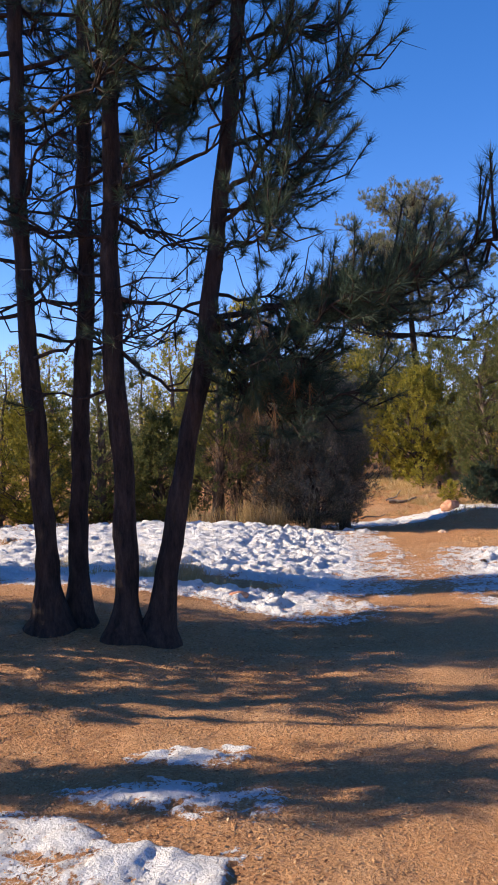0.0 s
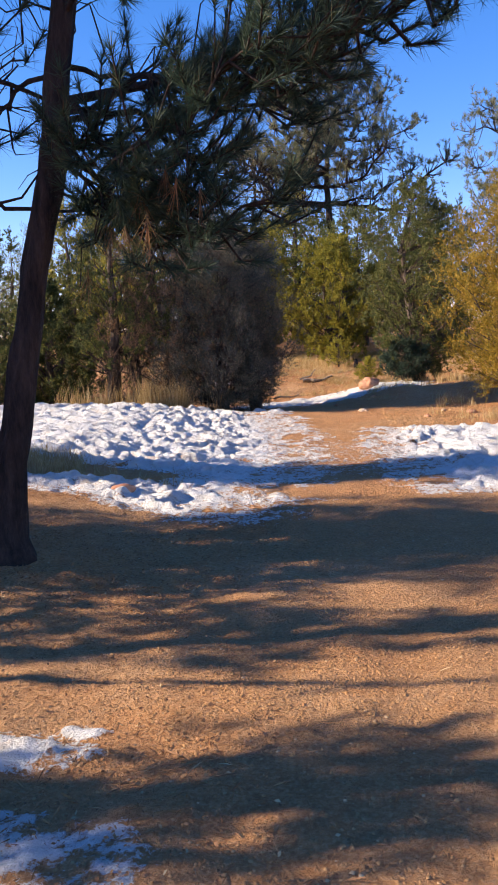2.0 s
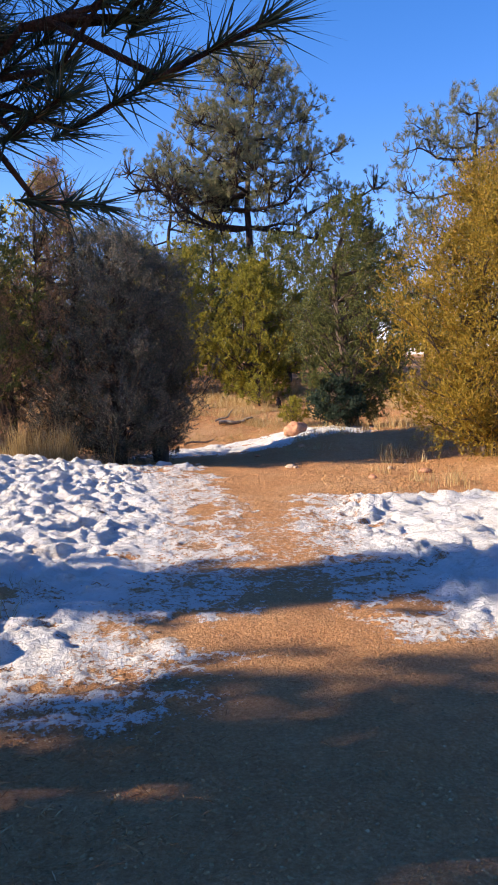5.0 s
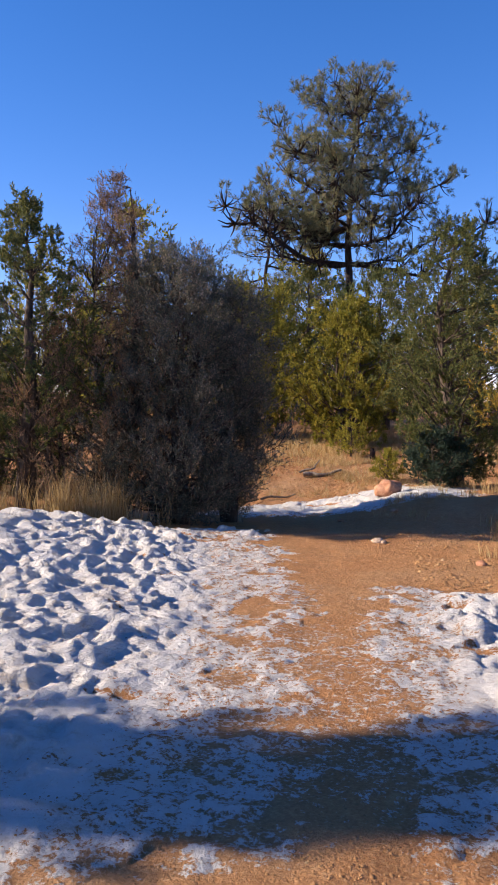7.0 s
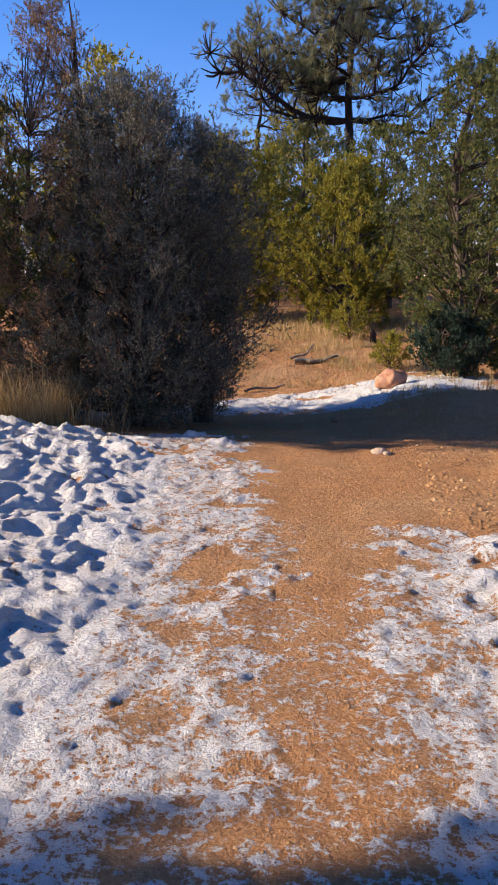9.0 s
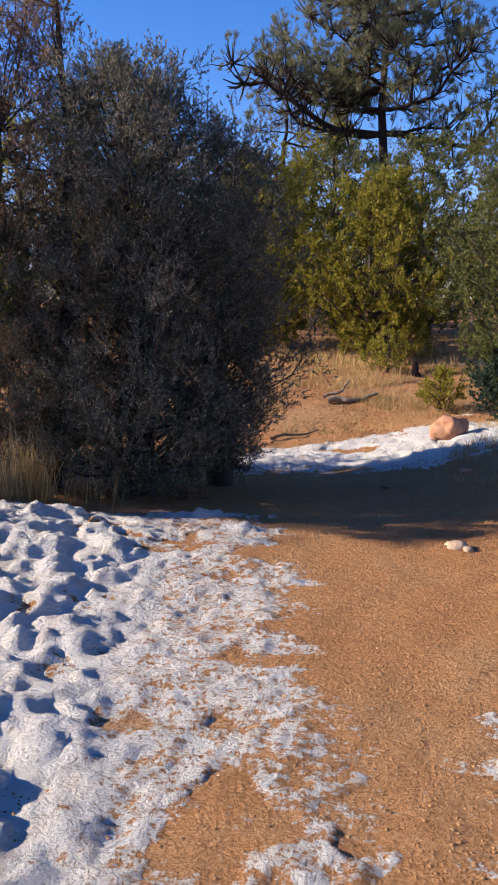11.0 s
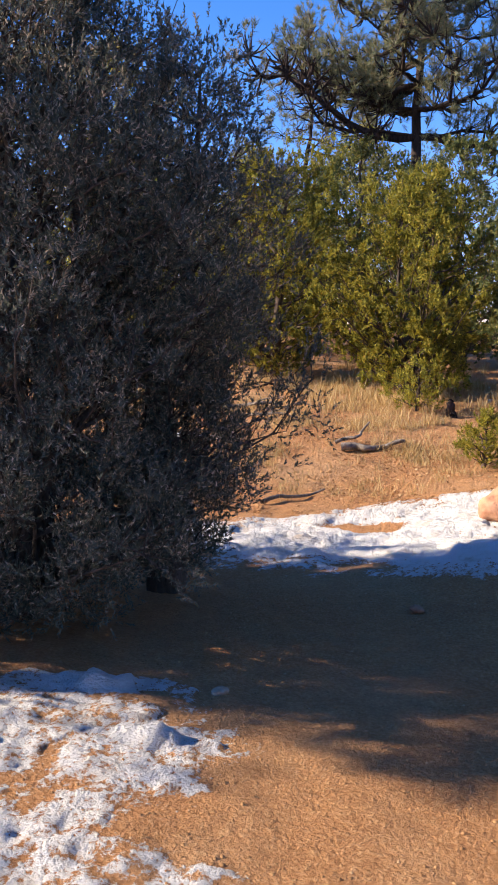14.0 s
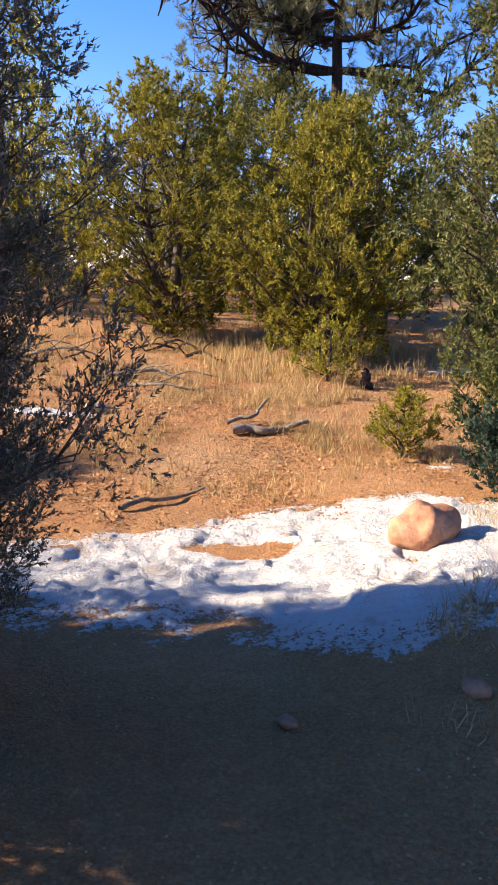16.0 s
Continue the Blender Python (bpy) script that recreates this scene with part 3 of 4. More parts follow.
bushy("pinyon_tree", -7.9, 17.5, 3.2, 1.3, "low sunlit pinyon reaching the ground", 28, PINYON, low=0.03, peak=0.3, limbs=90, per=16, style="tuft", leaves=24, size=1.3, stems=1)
bushy("juniper_tree", -5.8, 20.9, 1.9, 1.2, "low olive juniper behind the snow", 126, PINYON_DULL, low=0.02, peak=0.3, limbs=70, per=15, leaves=22, size=1.3, stems=2)
bushy("juniper_tree", -7.3, 20.6, 2.4, 1.3, "low olive juniper behind the snow", 127, PINYON_DULL, low=0.02, peak=0.3, limbs=70, per=15, leaves=22, size=1.3, stems=2)
bushy("juniper_tree", -9.6, 20.2, 2.8, 1.5, "low olive juniper behind the snow", 129, PINYON, low=0.02, peak=0.3, limbs=70, per=15, leaves=22, size=1.3, stems=2)
# two unseen pinyons, added so their shade falls on bank and forest floor
bushy("pinyon_tree", -8.4, 15.0, 6.0, 0.6, "unseen thin high-crowned pinyon added to shade the trail bank", 128, PINYON_DULL, low=0.58, peak=0.75, gap=0.4, limbs=60, per=18, style="tuft", leaves=20, size=1.2, stems=1)
bushy("pinyon_tree", -4.6, 5.75, 2.0, 0.5, "small unseen pinyon added to shade the forest floor", 130, PINYON_DULL, low=0.05, peak=0.4, gap=0.4, limbs=60, per=16, style="tuft", leaves=18, size=1.0, stems=1)
# added to fill out the right edge of the big dark juniper
bushy("juniper_tree", -1.25, 17.65, 3.1, 0.62, "dark upright juniper added to fill out its big neighbour", 29, JUNIPER_DARK, low=0.05, peak=0.45, limbs=95, per=30, twig=0.15, leaves=26, size=0.7, power=0.4, stems=2, gap=0.35)
# stands in for the shaggy pinyon's low bough; dark needles paint its shade
bushy("pinyon_bough", 1.78, 19.85, 0.85, 0.48, "low pinyon bough beside the boulder, coloured dark for shade", 30, NEEDLE, low=0.08, peak=0.5, limbs=50, per=14, twig=0.12, style="tuft", leaves=26, size=0.9, stems=2)
# sunlit pinyons across the hollow
bushy("pinyon_tree", 0.45, 26.9, 3.45, 1.6, "bushy sunlit yellow-green pinyon", 31, PINYON, low=0.02, peak=0.4, limbs=150, per=20, style="tuft", leaves=34, size=1.12, power=0.48, stems=2, gap=0.36)
bushy("pinyon_tree", -2.05, 28.2, 4.0, 1.7, "tall rounded sunlit green pinyon", 32, PINYON, low=0.02, peak=0.4, limbs=150, per=18, style="tuft", leaves=34, size=1.15, power=0.42, stems=2, gap=0.32)
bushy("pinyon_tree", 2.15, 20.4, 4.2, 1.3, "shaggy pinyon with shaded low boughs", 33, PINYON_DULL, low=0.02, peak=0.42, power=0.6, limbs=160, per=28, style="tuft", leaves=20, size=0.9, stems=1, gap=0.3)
bushy("juniper_tree", 3.35, 15.6, 3.75, 1.4, "golden sunlit juniper with dense fine foliage", 34, JUNIPER_GOLD, low=0.02, peak=0.38, limbs=220, per=26, leaves=18, size=1.2, power=0.6, stems=3, gap=0.4)
bushy("juniper_tree", 5.3, 14.4, 3.6, 1.4, "golden sunlit juniper on the bank", 35, JUNIPER_GOLD, low=0.05, peak=0.35, limbs=110, per=18, leaves=26, power=0.8, stems=2)
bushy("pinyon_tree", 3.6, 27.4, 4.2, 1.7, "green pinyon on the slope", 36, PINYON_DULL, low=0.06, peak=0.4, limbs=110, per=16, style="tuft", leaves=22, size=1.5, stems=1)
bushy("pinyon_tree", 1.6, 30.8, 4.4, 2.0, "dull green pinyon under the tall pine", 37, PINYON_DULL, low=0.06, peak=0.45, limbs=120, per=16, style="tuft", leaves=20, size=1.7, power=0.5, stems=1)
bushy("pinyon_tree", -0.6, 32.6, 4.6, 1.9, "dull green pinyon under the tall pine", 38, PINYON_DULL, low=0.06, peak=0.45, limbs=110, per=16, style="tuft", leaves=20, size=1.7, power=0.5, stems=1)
bushy("pinyon_sapling", 1.15, 22.1, 0.55, 0.3, "small bright green pinyon sapling", 39, PINYON, low=0.1, peak=0.45, limbs=26, per=12, twig=0.1, style="tuft", leaves=18, size=0.75, stems=1)
bushy("pinyon_sapling", 0.55, 25.3, 0.7, 0.45, "low yellow-green pinyon seedling", 40, PINYON, low=0.08, peak=0.45, limbs=26, per=10, twig=0.12, style="tuft", leaves=16, size=1.0, stems=1)


def tall_pine(x, y, h, label, seed, mat, first=0.45, r=3.4, n=34, extra=(), trunk=0.17, count=11, size=0.24, fill=12, spread=1.0, outline=None):
    """A pine with a bare lower trunk. outline: rows (z, reach to -x, reach to +x) of an uneven crown."""
    rng = np.random.default_rng(seed)
    tree = thing("tall_pine", x, y, label, "tree")
    line = limb_path((0, 0, -0.1), (0.02 * h, 0, 0.95 * h), 18, 0, 0.006, rng)
    part("trunk", mesh_of("trunk", *tubes([(line, np.linspace(trunk, 0.03, 18), 12)]), BARK, True), tree)
    rows = list(extra)
    for k in range(n):
        s = first + (1 - first) * (k + rng.random()) / n
        a = k * 2.4 + rng.normal() * 0.4
        l = r * (1.05 - 0.5 * ((s - first) / (1 - first)) ** 2.5) * rng.uniform(0.5, 1.1)
        if outline:
            o = np.array(outline, float)
            to_side = 0.5 + 0.5 * math.cos(a)
            l = (np.interp(s * h, o[:, 0], o[:, 1]) * (1 - to_side) + np.interp(s * h, o[:, 0], o[:, 2]) * to_side) * rng.uniform(0.6, 1.05)
        rows.append((s * h - 0.12 * l, l * math.cos(a), l * math.sin(a), s * h + l * rng.uniform(0.0, 0.3), 0.016 + 0.017 * l, 0.9))
    for z0, tx, ty, tz, rad, dens in rows:
        a = line[int(np.argmin(abs(line[:, 2] - z0)))]
        b = np.array([tx, ty, min(tz, h * 1.0)])
        long = np.linalg.norm(b - a)
        lp = limb_path(a, b, 9, -0.1 * long, 0.05, rng)
        ways = unit(np.gradient(lp, axis=0))
        paths, ends, dirs = [(lp, np.linspace(rad * 0.8, rad * 0.25, 9), 5)], [], []
        for _ in range(int(4 + fill * long)):
            k = min(8, int(9 * rng.random() ** 0.6))
            k = max(k, 2)
            d = unit(ways[k] * 0.45 + rng.normal(size=3) * 0.6 + np.array([0, 0, 0.3]))
            e = lp[k] + d * rng.uniform(0.25, 0.7) * spread
            m = lp[k] * 0.5 + e * 0.5 + np.array([0, 0, -0.06])
            paths.append(([lp[k], m, e], [rad * 0.32, rad * 0.22, rad * 0.12], 3))
            if rng.random() < dens:
                ends.append(e)
                dirs.append(d)
        limb = part("branch", mesh_of("branch", *tubes(paths), BARK, True), tree)
        if ends:
            part("foliage", mesh_of("foliage", *fingers(np.array(ends), np.array(dirs), 1, 3, count, 0.04, size, size * 0.75, 0.075 * size, 1.0, rng), mat), limb)
    return tree


tall_pine(0.55, 33, 10.0, "tall open-crowned pine with a bare lower limb", 51, NEEDLE_FAR, first=0.55, r=2.6, n=36, fill=17, spread=1.0, count=24, size=0.2, trunk=0.2,
          outline=[(5.4, 2.2, 3.0), (6.2, 3.6, 3.6), (6.8, 4.0, 2.7), (7.6, 3.5, 2.5), (8.6, 2.9, 1.8), (9.5, 2.0, 2.0), (10.4, 1.0, 1.4)],
          extra=[(4.8, -3.7, -1.5, 5.9, 0.12, 0.0), (5.1, -2.2, -1.9, 5.5, 0.07, 0.05), (5.1, 4.1, 0.3, 6.5, 0.11, 0.6), (5.3, 1.9, -1.6, 6.4, 0.08, 0.7), (5.9, -4.2, 0.3, 6.9, 0.09, 0.6)])
tall_pine(6.2, 27, 7.4, "grey-green pine rising behind the junipers", 52, NEEDLE_FAR, first=0.3, r=2.0, n=30, count=18, size=0.2, fill=14)
tall_pine(-2.6, 40, 8.0, "distant pine seen above the shrubs", 53, NEEDLE_FAR, first=0.3, r=2.4, n=26, count=18, size=0.2, fill=14)

# unseen trees to the side of the trail, placed to shade it, and woods beyond
side = tall_pine(-9.5, 8.5, 7.0, "unseen slim pine beside the trail placed to shade the path", 61, NEEDLE_FAR, first=0.12, r=0.5, n=40, trunk=0.14, count=30, size=0.2, fill=20, spread=0.5)
for sx, sy, rz, k, w in ((-7.4, 6.35, 70, 0.9, 1.5), (-5.2, 3.5, 220, 0.6, 1.15), (-12.2, 8.15, 200, 1.2, 0.8)):
    t2 = copy_thing(side, pose(sx, sy, gz(sx, sy), 0, 0, rz))
    t2.scale = (k * w, k * w, k)
# unseen; its high crown is there to shade the trunks by the trail
tall_pine(-9.6, 5.75, 9.5, "unseen tall pine with a high crown placed to shade the near trunks", 63, NEEDLE_FAR, first=0.45, r=0.9, n=40, trunk=0.16, count=28, size=0.22, fill=18, spread=0.7)
# unseen; the dead limb is added to cast a slanting shadow stripe
tall_pine(-5.5, 4.88, 4.3, "unseen young slim pine with a dead side limb added for its shadow", 62, NEEDLE_FAR, first=0.15, r=0.3, n=28, trunk=0.09, count=24, size=0.16, fill=14, spread=0.3, extra=[(1.5, 0.5, -0.62, 2.58, 0.05, 0.0)])

woods_a = bushy("juniper_tree", -17, 17.5, 4.6, 2.0, "bushy olive-green juniper in the woods", 71, PINYON_DULL, low=0.05, peak=0.38, limbs=60, per=9, leaves=10, size=2.6, stems=1, group="woods")
woods_b = bushy("pinyon_tree", 9, 24, 5.0, 1.9, "rounded green pinyon in the woods", 72, PINYON, low=0.05, peak=0.35, limbs=60, per=9, style="tuft", leaves=12, size=3.0, stems=1, group="woods")
rng = np.random.default_rng(8)
spots = []
while len(spots) < 85:
    a, d = rng.uniform(-1.15, 1.15), rng.uniform(26, 75)
    x, y = d * math.sin(a), 8 + d * math.cos(a)
    if (abs(x) < 5 and y < 37) or (-17 < x < 0 and y < 36) or any((x - u) ** 2 + (y - w) ** 2 < 4.5 for u, w in spots):
        continue
    spots.append((x, y))
for x, y in [(-11, 16.3), (-14, 17.0), (-4.6, 32.5), (-6.6, 34.5), (-8.8, 31.8), (-11.5, 33.5), (-3.4, 36.5), (-13.5, 31), (-16, 34), (-5.6, 30.2), (-7.2, 37.5), (-9.5, 40), (-5, 42), (-12, 38), (-2, 44), (1.5, 42), (4.5, 38), (7.5, 18.5), (8.5, 13), (6.5, 9.5), (9.5, 5), (8, 0.5), (10, -5), (5, -9), (-2, -11), (-9, -10), (-15, -6)] + spots:
    k = rng.uniform(0.75, 1.15)
    t2 = copy_thing(woods_a if rng.random() < 0.5 else woods_b, pose(x, y, gz(x, y) - 0.05, 0, 0, rng.uniform(0, 360)))
    t2.scale = (k, k, k * rng.uniform(0.85, 1.2))


# ---- stones, wood, grass, litter ----
def boulder(name, x, y, size, label, mat, seed, sink=0.3, sub=3):
    bm = bmesh.new()
    bmesh.ops.create_icosphere(bm, subdivisions=sub, radius=1)
    for v in bm.verts:
        c = v.co.copy()
        k = 1 + 0.28 * noise.noise(c * 1.1 + Vector((seed, 0, 0))) + 0.1 * noise.noise(c * 3.1 + Vector((0, seed, 0)))
        for n in (Vector((0.8, 0.2, 0.55)), Vector((-0.7, -0.5, 0.5)), Vector((0.1, -0.9, 0.4)), Vector((0, 0.2, 1))):
            over = c.dot(n.normalized()) - 0.78
            if over > 0:
                k -= over * 0.8
        v.co = Vector((c.x * size[0], c.y * size[1], c.z * size[2])) * k
    me = bpy.data.meshes.new(name)
    bm.to_mesh(me)
    bm.free()
    me.materials.append(mat)
    me.shade_smooth()
    ob = new(name, me)
    ob.location = (x, y, gz(x, y) + size[2] * (1 - 2 * sink))
    ob.rotation_euler = (0, 0, seed * 1.3)
    return tagged(ob, label, "rock")


boulder("boulder", 0.98, 19.25, (0.2, 0.17, 0.17), "rounded reddish sandstone boulder in the snow", SANDSTONE, 3, 0.2, 4)
for k, (x, y, s, mat) in enumerate([(0.62, 15.3, 0.055, GREY_STONE), (0.68, 15.25, 0.035, GREY_STONE), (0.25, 17.38, 0.035, SANDSTONE), (-0.6, 16.0, 0.03, GREY_STONE), (0.58, 15.36, 0.03, GREY_STONE), (-1.75, 8.6, 0.09, SANDSTONE), (1.5, 14.2, 0.05, SANDSTONE), (2.2, 14.6, 0.06, SANDSTONE), (1.85, 15.0, 0.04, GREY_STONE), (0.95, 17.5, 0.05, SANDSTONE), (-1.9, 23.1, 0.1, GREY_STONE), (0.2, 19.75, 0.04, GREY_STONE), (-1.05, 19.0, 0.03, SANDSTONE)]):
    boulder("stone", x, y, (s * 1.3, s, s * 0.7), "small weathered stone lying on the dirt", mat, k + 5, 0.25, 2)


def stick(name, pts, r, label, mat, forks=()):
    paths = []
    for row in (pts, *forks):
        p = np.array([(x, y, gz(x, y) + z) for x, y, z in row])
        s = np.linspace(0, len(p) - 1, 14)
        line = np.stack([np.interp(s, np.arange(len(p)), p[:, k]) for k in range(3)], 1)
        line += np.stack([0.03 * vnoise(s * 3 + 3 * k + pts[0][0], s * 0 + k, 77) for k in range(3)], 1)
        rr = r if row is pts else r * 0.5
        paths.append((line, rr * (1 - 0.55 * np.linspace(0, 1, 14)), 8))
    return tagged(new(name, mesh_of(name, *tubes(paths), mat, True)), label, "branch")


stick("fallen_branch", [(-1.05, 20.35, 0.02), (-0.85, 20.6, 0.05), (-0.5, 21.0, 0.03)], 0.024, "crooked fallen branch on the slope", DEAD_WOOD)
stick("fallen_log", [(-0.42, 22.5, 0.04), (-0.1, 22.55, 0.05), (0.32, 22.7, 0.08)], 0.05, "bleached dead log among dry grass", DEAD_WOOD, forks=[[(-0.5, 22.7, 0.03), (-0.25, 22.8, 0.12), (-0.1, 22.95, 0.22)]])
stick("fallen_branch", [(-2.2, 24.6, 0.04), (-1.6, 24.8, 0.1), (-1.1, 24.7, 0.04)], 0.03, "grey dead branch under the pinyons", DEAD_WOOD, forks=[[(-1.9, 24.7, 0.05), (-1.6, 24.5, 0.2), (-1.3, 24.4, 0.3)]])


stick("dead_brush", [(-3.6, 25.7, 0.03), (-3.1, 25.9, 0.14), (-2.5, 25.8, 0.06)], 0.025, "tangle of grey dead branches on the ground", DEAD_WOOD,
      forks=[[(-3.3, 25.8, 0.05), (-3.0, 25.6, 0.3), (-2.8, 25.5, 0.4)], [(-3.0, 25.9, 0.1), (-2.6, 26.1, 0.28), (-2.3, 26.2, 0.3)], [(-3.8, 25.9, 0.05), (-3.3, 26.1, 0.2), (-2.9, 26.2, 0.1)]])
stick("dead_brush", [(-1.9, 24.2, 0.03), (-1.3, 24.0, 0.1), (-0.9, 24.1, 0.05)], 0.022, "tangle of grey dead branches on the ground", DEAD_WOOD,
      forks=[[(-1.6, 24.1, 0.05), (-1.4, 24.0, 0.25), (-1.3, 23.9, 0.32)], [(-1.5, 24.3, 0.05), (-1.1, 24.4, 0.2), (-0.8, 24.5, 0.16)]])
rng = np.random.default_rng(66)
for k in range(9):
    x, y, a = rng.uniform(-4.6, -1.2), rng.uniform(25.2, 27.0), rng.uniform(-0.6, 0.6)
    l, q = rng.uniform(0.35, 0.8), rng.uniform(0.1, 0.35)
    stick("dead_brush", [(x, y, 0.02), (x + 0.5 * l * math.cos(a), y + 0.5 * l * math.sin(a), q * 0.6), (x + l * math.cos(a), y + l * math.sin(a), 0.06)], rng.uniform(0.014, 0.028), "tangle of dark dead branches on the ground", BARK_GREY if k % 2 else BARK,
          forks=[[(x + 0.4 * l * math.cos(a), y + 0.4 * l * math.sin(a), q * 0.4), (x + 0.5 * l, y + 0.2, q), (x + 0.6 * l, y + 0.25, q * 1.3)], [(x, y, 0.02), (x - 0.15, y - 0.1, q), (x - 0.3, y - 0.1, q * 1.2)]])
stick("tree_stump", [(1.0, 25.0, -0.05), (1.02, 25.0, 0.1), (1.0, 25.02, 0.22)], 0.09, "short dark broken stump in the grass", BARK)


def grass(name, label, points, height, per, width, seed, lean=0.35):
    rng = np.random.default_rng(seed)
    p = np.repeat(points, per, 0) + np.c_[rng.normal(size=(len(points) * per, 2)) * 0.045, np.zeros(len(points) * per)]
    p[:, 2] = ground_z(p[:, 0], p[:, 1]) - 0.01
    hh = np.repeat(height, per) * rng.uniform(0.45, 1.1, len(p))
    d1 = unit(np.c_[rng.normal(size=(len(p), 2)) * lean * 0.5, np.ones(len(p))])
    d2 = unit(d1 + np.c_[rng.normal(size=(len(p), 2)) * lean, np.zeros(len(p))])
    sd = unit(np.cross(d1, rng.normal(size=(len(p), 3)))) * width / 2
    m = p + d1 * (hh * 0.55)[:, None]
    e = m + d2 * (hh * 0.45)[:, None]
    v = np.stack([p - sd, p + sd, m + sd * 0.8, m - sd * 0.8, e], 1).reshape(-1, 3)
    k = np.arange(len(p))[:, None] * 5
    f = np.concatenate([k + [0, 1, 2], k + [0, 2, 3], k + [3, 2, 4]])
    return tagged(new(name, mesh_of(name, v, f, STRAW)), label, "grass", kind="stuff")


def scatter(n, seed, x0, x1, y0, y1, want):
    rng = np.random.default_rng(seed)
    x, y = rng.uniform(x0, x1, n), rng.uniform(y0, y1, n)
    ok = rng.random(n) < want(x, y)
    return np.c_[x[ok], y[ok], np.zeros(ok.sum())], rng.uniform(0.6, 1.3, int(ok.sum()))


clump = lambda x, y: smooth(-0.15, 0.5, fbm(x / 0.7, y / 0.7, 91, 3))
pts, hs = scatter(120, 1, -4.6, -1.7, 15.75, 16.5, lambda x, y: clump(x, y) * 0.9 + 0.1)
grass("tall_dry_grass", "tall blond dry grass with seed heads", pts, hs * 0.52, 7, 0.006, 2)
pts, hs = scatter(75, 41, -3.1, -2.3, 15.8, 16.2, lambda x, y: 0 * x + 1)
grass("tall_dry_grass", "tall blond dry grass with seed heads", pts, hs * 0.62, 9, 0.006, 42)
pts, hs = scatter(15000, 3, -5, 6, 20.2, 28, lambda x, y: (clump(x, y) ** 1.5 * 0.8 + 0.05) * smooth(20.3, 22.4, y - 0.3 * (x > 0.8)))
grass("dry_grass", "short blond dry grass on the slope", pts, hs * 0.16, 10, 0.005, 4, 0.7)
pts, hs = scatter(1500, 5, -5, 5, 24, 30, lambda x, y: clump(x + 5, y) * 0.8)
grass("dry_grass", "blond dry grass under the pinyons", pts, hs * 0.29, 12, 0.008, 6)
pts, hs = scatter(2200, 7, 1.5, 6, 13.3, 20, lambda x, y: clump(x, y + 8) * smooth(1.4, 2.6, x))
grass("dry_grass", "dry grass on the bank below the juniper", pts, hs * 0.26, 12, 0.006, 8)
pts, hs = scatter(1100, 9, -4.5, -1.2, 9.0, 9.95, lambda x, y: clump(x, y + 3) * smooth(1.2, 2.0, -x))
grass("dry_grass", "sparse dry grass behind the pines", pts, hs * 0.2, 10, 0.005, 10, 0.7)
pts, hs = scatter(700, 43, 0.75, 2.2, 17, 19.6, lambda x, y: clump(x + 2, y) * smooth(0.7, 1.3, x) * 0.7)
grass("dry_grass", "sparse shaded grass on the bank", pts, hs * 0.16, 9, 0.005, 44, 0.8)


def flakes(name, label, n, seed, x0, x1, y0, y1, want, size, mat, slim=0.45):
    """Leaves or needles lying on the ground."""
    pts, s = scatter(n, seed, x0, x1, y0, y1, want)
    rng = np.random.default_rng(seed + 100)
    pts[:, 2] = rough_ground(pts[:, 0], pts[:, 1]) + 0.006
    d = unit(np.c_[rng.normal(size=(len(pts), 2)), rng.normal(size=len(pts)) * 0.25])
    sd = unit(np.cross(d, np.c_[rng.normal(size=(len(pts), 2)) * 0.3, np.ones(len(pts))]))
    l, w = (s * size)[:, None], (s * size * slim)[:, None]
    v = np.stack([pts - d * l, pts + sd * w + [0, 0, 0.004], pts + d * l, pts - sd * w], 1).reshape(-1, 3)
    return tagged(new(name, mesh_of(name, v, np.arange(len(v)).reshape(-1, 4), mat)), label, "litter", kind="stuff")


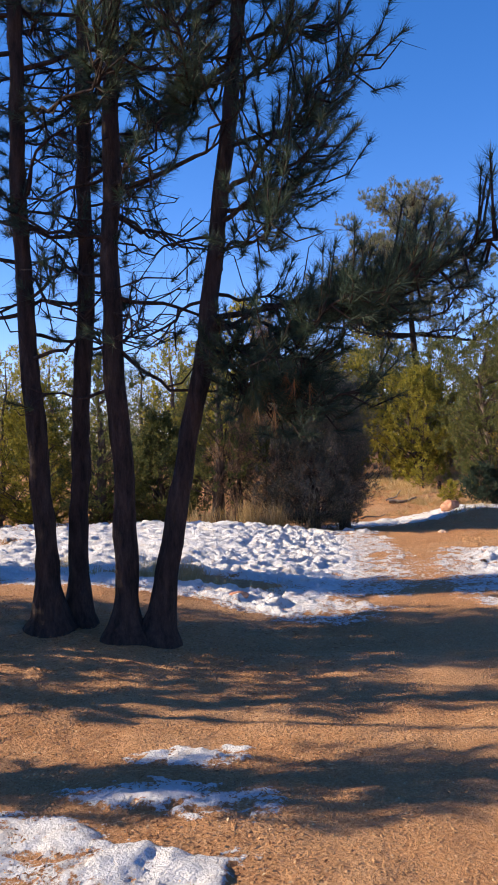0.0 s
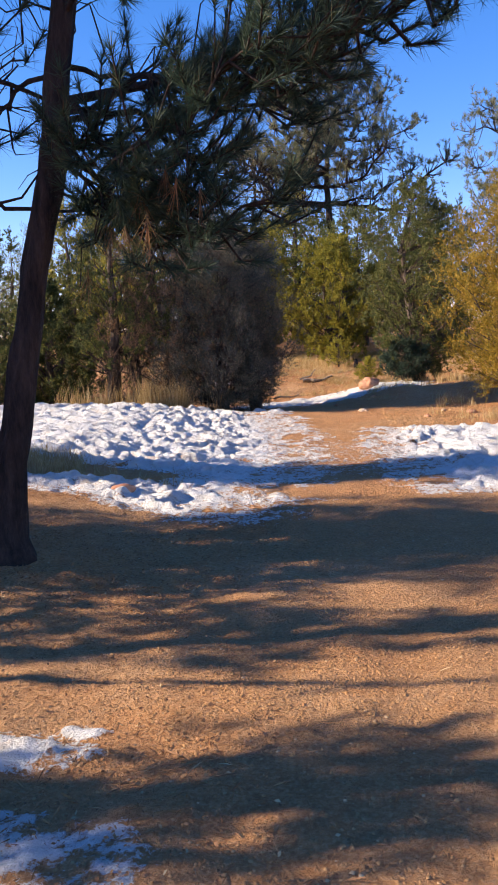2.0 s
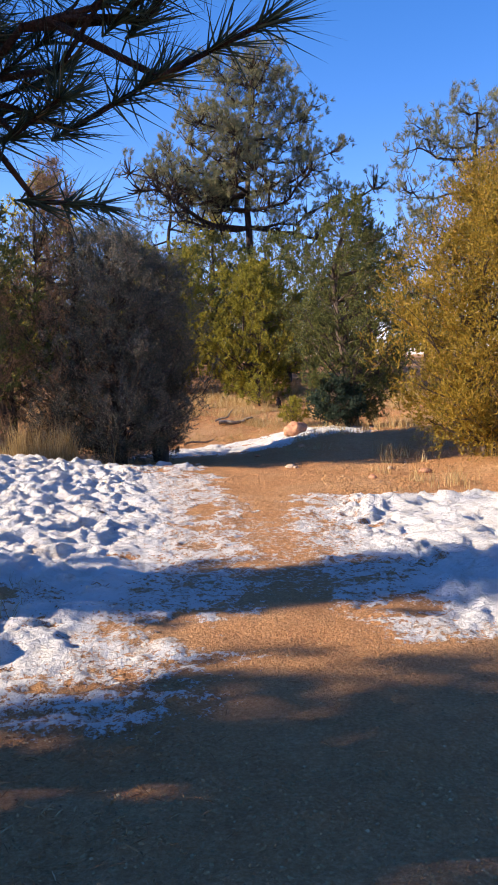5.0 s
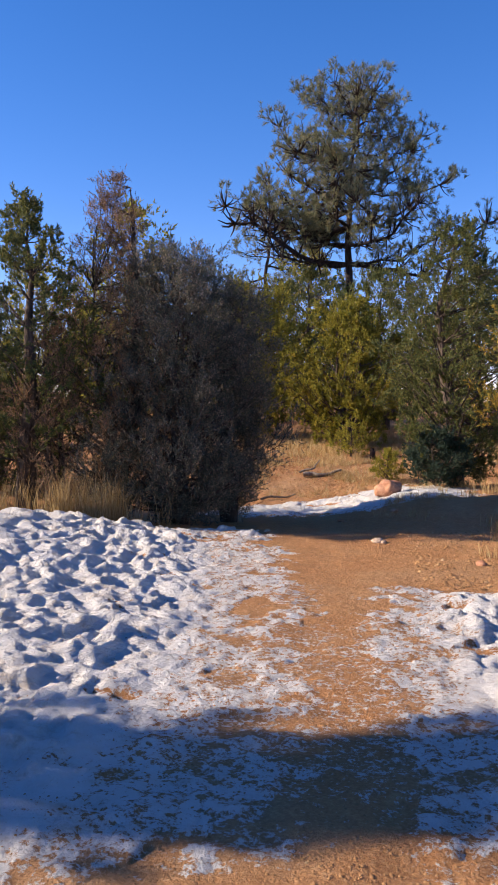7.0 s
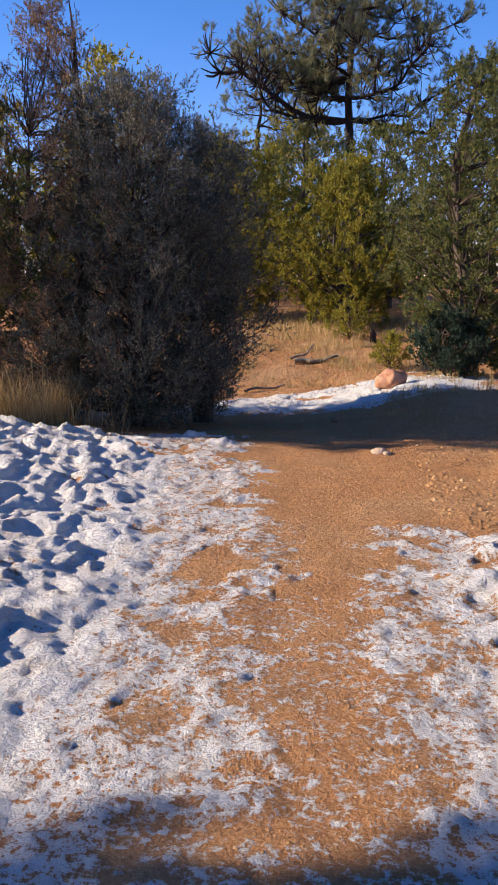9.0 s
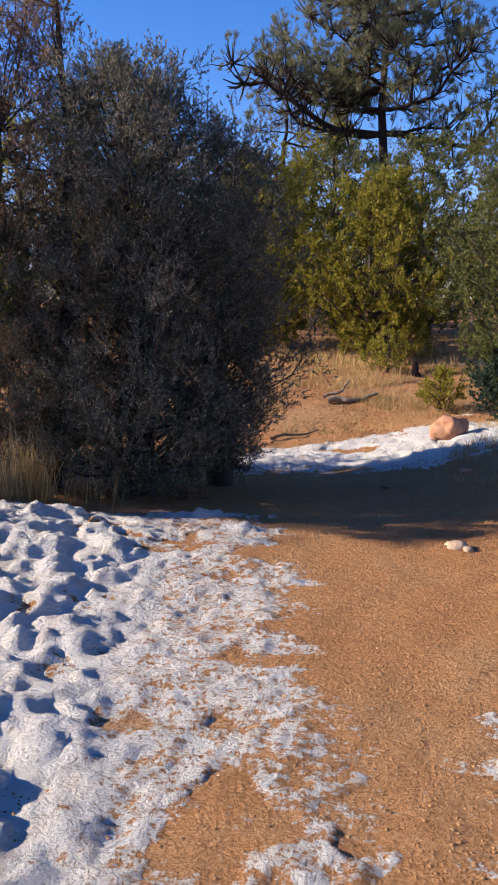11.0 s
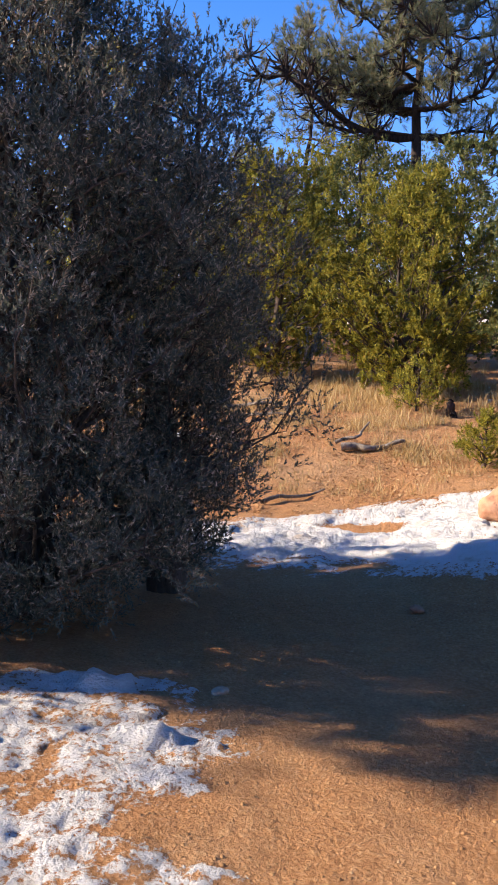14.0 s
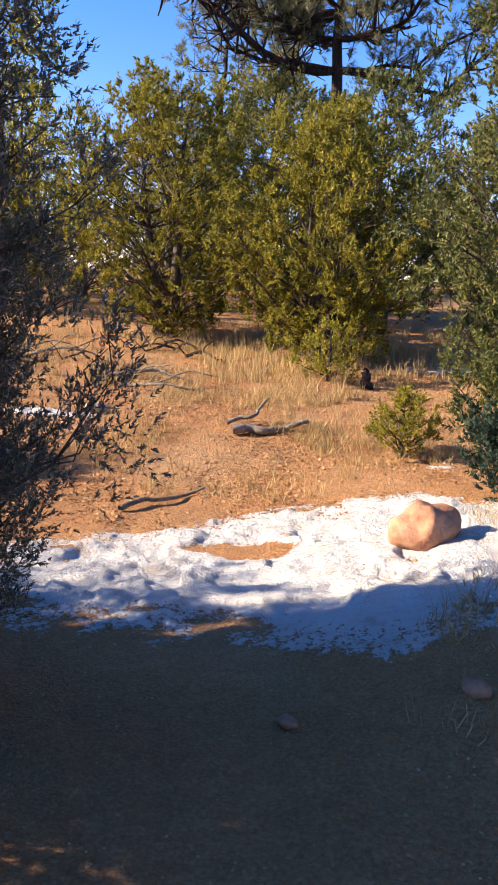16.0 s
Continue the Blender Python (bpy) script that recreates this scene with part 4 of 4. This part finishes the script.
flakes("leaf_litter", "reddish fallen leaves and bark flakes", 52000, 21, -4.5, 0.4, 1.8, 8.4, lambda x, y: smooth(-0.3, 0.9, -x - 0.1) * (0.35 + 0.65 * clump(x, y)), 0.009, LITTER)
flakes("pine_straw", "rust-brown fallen pine needles", 7000, 23, -4.5, 1.0, 3.0, 8.4, lambda x, y: smooth(-0.6, 0.9, -x) * clump(x + 4, y), 0.035, LITTER, 0.035)
flakes("slope_litter", "fallen leaves scattered on the slope", 42000, 25, -4, 3.5, 20, 26, lambda x, y: clump(x, y + 4) * 0.9 + 0.08, 0.016, LITTER)


def pebbles(n, seed, x0, x1, y0, y1, size, want, name="gravel", label="loose grit and pebbles on the trail", mat=PEBBLE, lift=0.0):
    pts, s = scatter(n, seed, x0, x1, y0, y1, want)
    rng = np.random.default_rng(seed + 50)
    pts[:, 2] = rough_ground(pts[:, 0], pts[:, 1]) + lift
    base = np.array([(1, 0, 0), (0, 1, 0), (-1, 0, 0), (0, -1, 0), (0, 0, 0.75), (0, 0, -0.6)])
    tri = np.array([(0, 1, 4), (1, 2, 4), (2, 3, 4), (3, 0, 4), (1, 0, 5), (2, 1, 5), (3, 2, 5), (0, 3, 5)])[:4]
    ang = rng.uniform(0, 6.3, len(pts))
    k = base[None] * (size * s[:, None] ** 2)[:, :, None] * rng.uniform(0.6, 1.3, (len(pts), 6, 1))
    c, sn = np.cos(ang)[:, None], np.sin(ang)[:, None]
    v = np.stack([k[..., 0] * c - k[..., 1] * sn, k[..., 0] * sn + k[..., 1] * c, k[..., 2]], -1) + pts[:, None]
    f = (np.arange(len(pts))[:, None, None] * 6 + tri[None]).reshape(-1, 3)
    return tagged(new(name, mesh_of(name, v.reshape(-1, 3), f, mat, True)), label, name.split("_")[0], kind="stuff")


pebbles(52000, 31, -2.4, 1.8, 2.4, 9, 0.0055, lambda x, y: 0.35 + 0.65 * clump(x + 1, y))
pebbles(42000, 33, -1.4, 1.8, 9, 18.5, 0.0055, lambda x, y: 0.3 + 0.7 * clump(x + 1, y))
pebbles(5000, 35, 0.9, 4.0, 13.2, 16.5, 0.016, lambda x, y: 0.2 + 0.8 * clump(x, y))
pebbles(11000, 37, -4, 4, 18.5, 26, 0.017, lambda x, y: clump(x + 7, y))
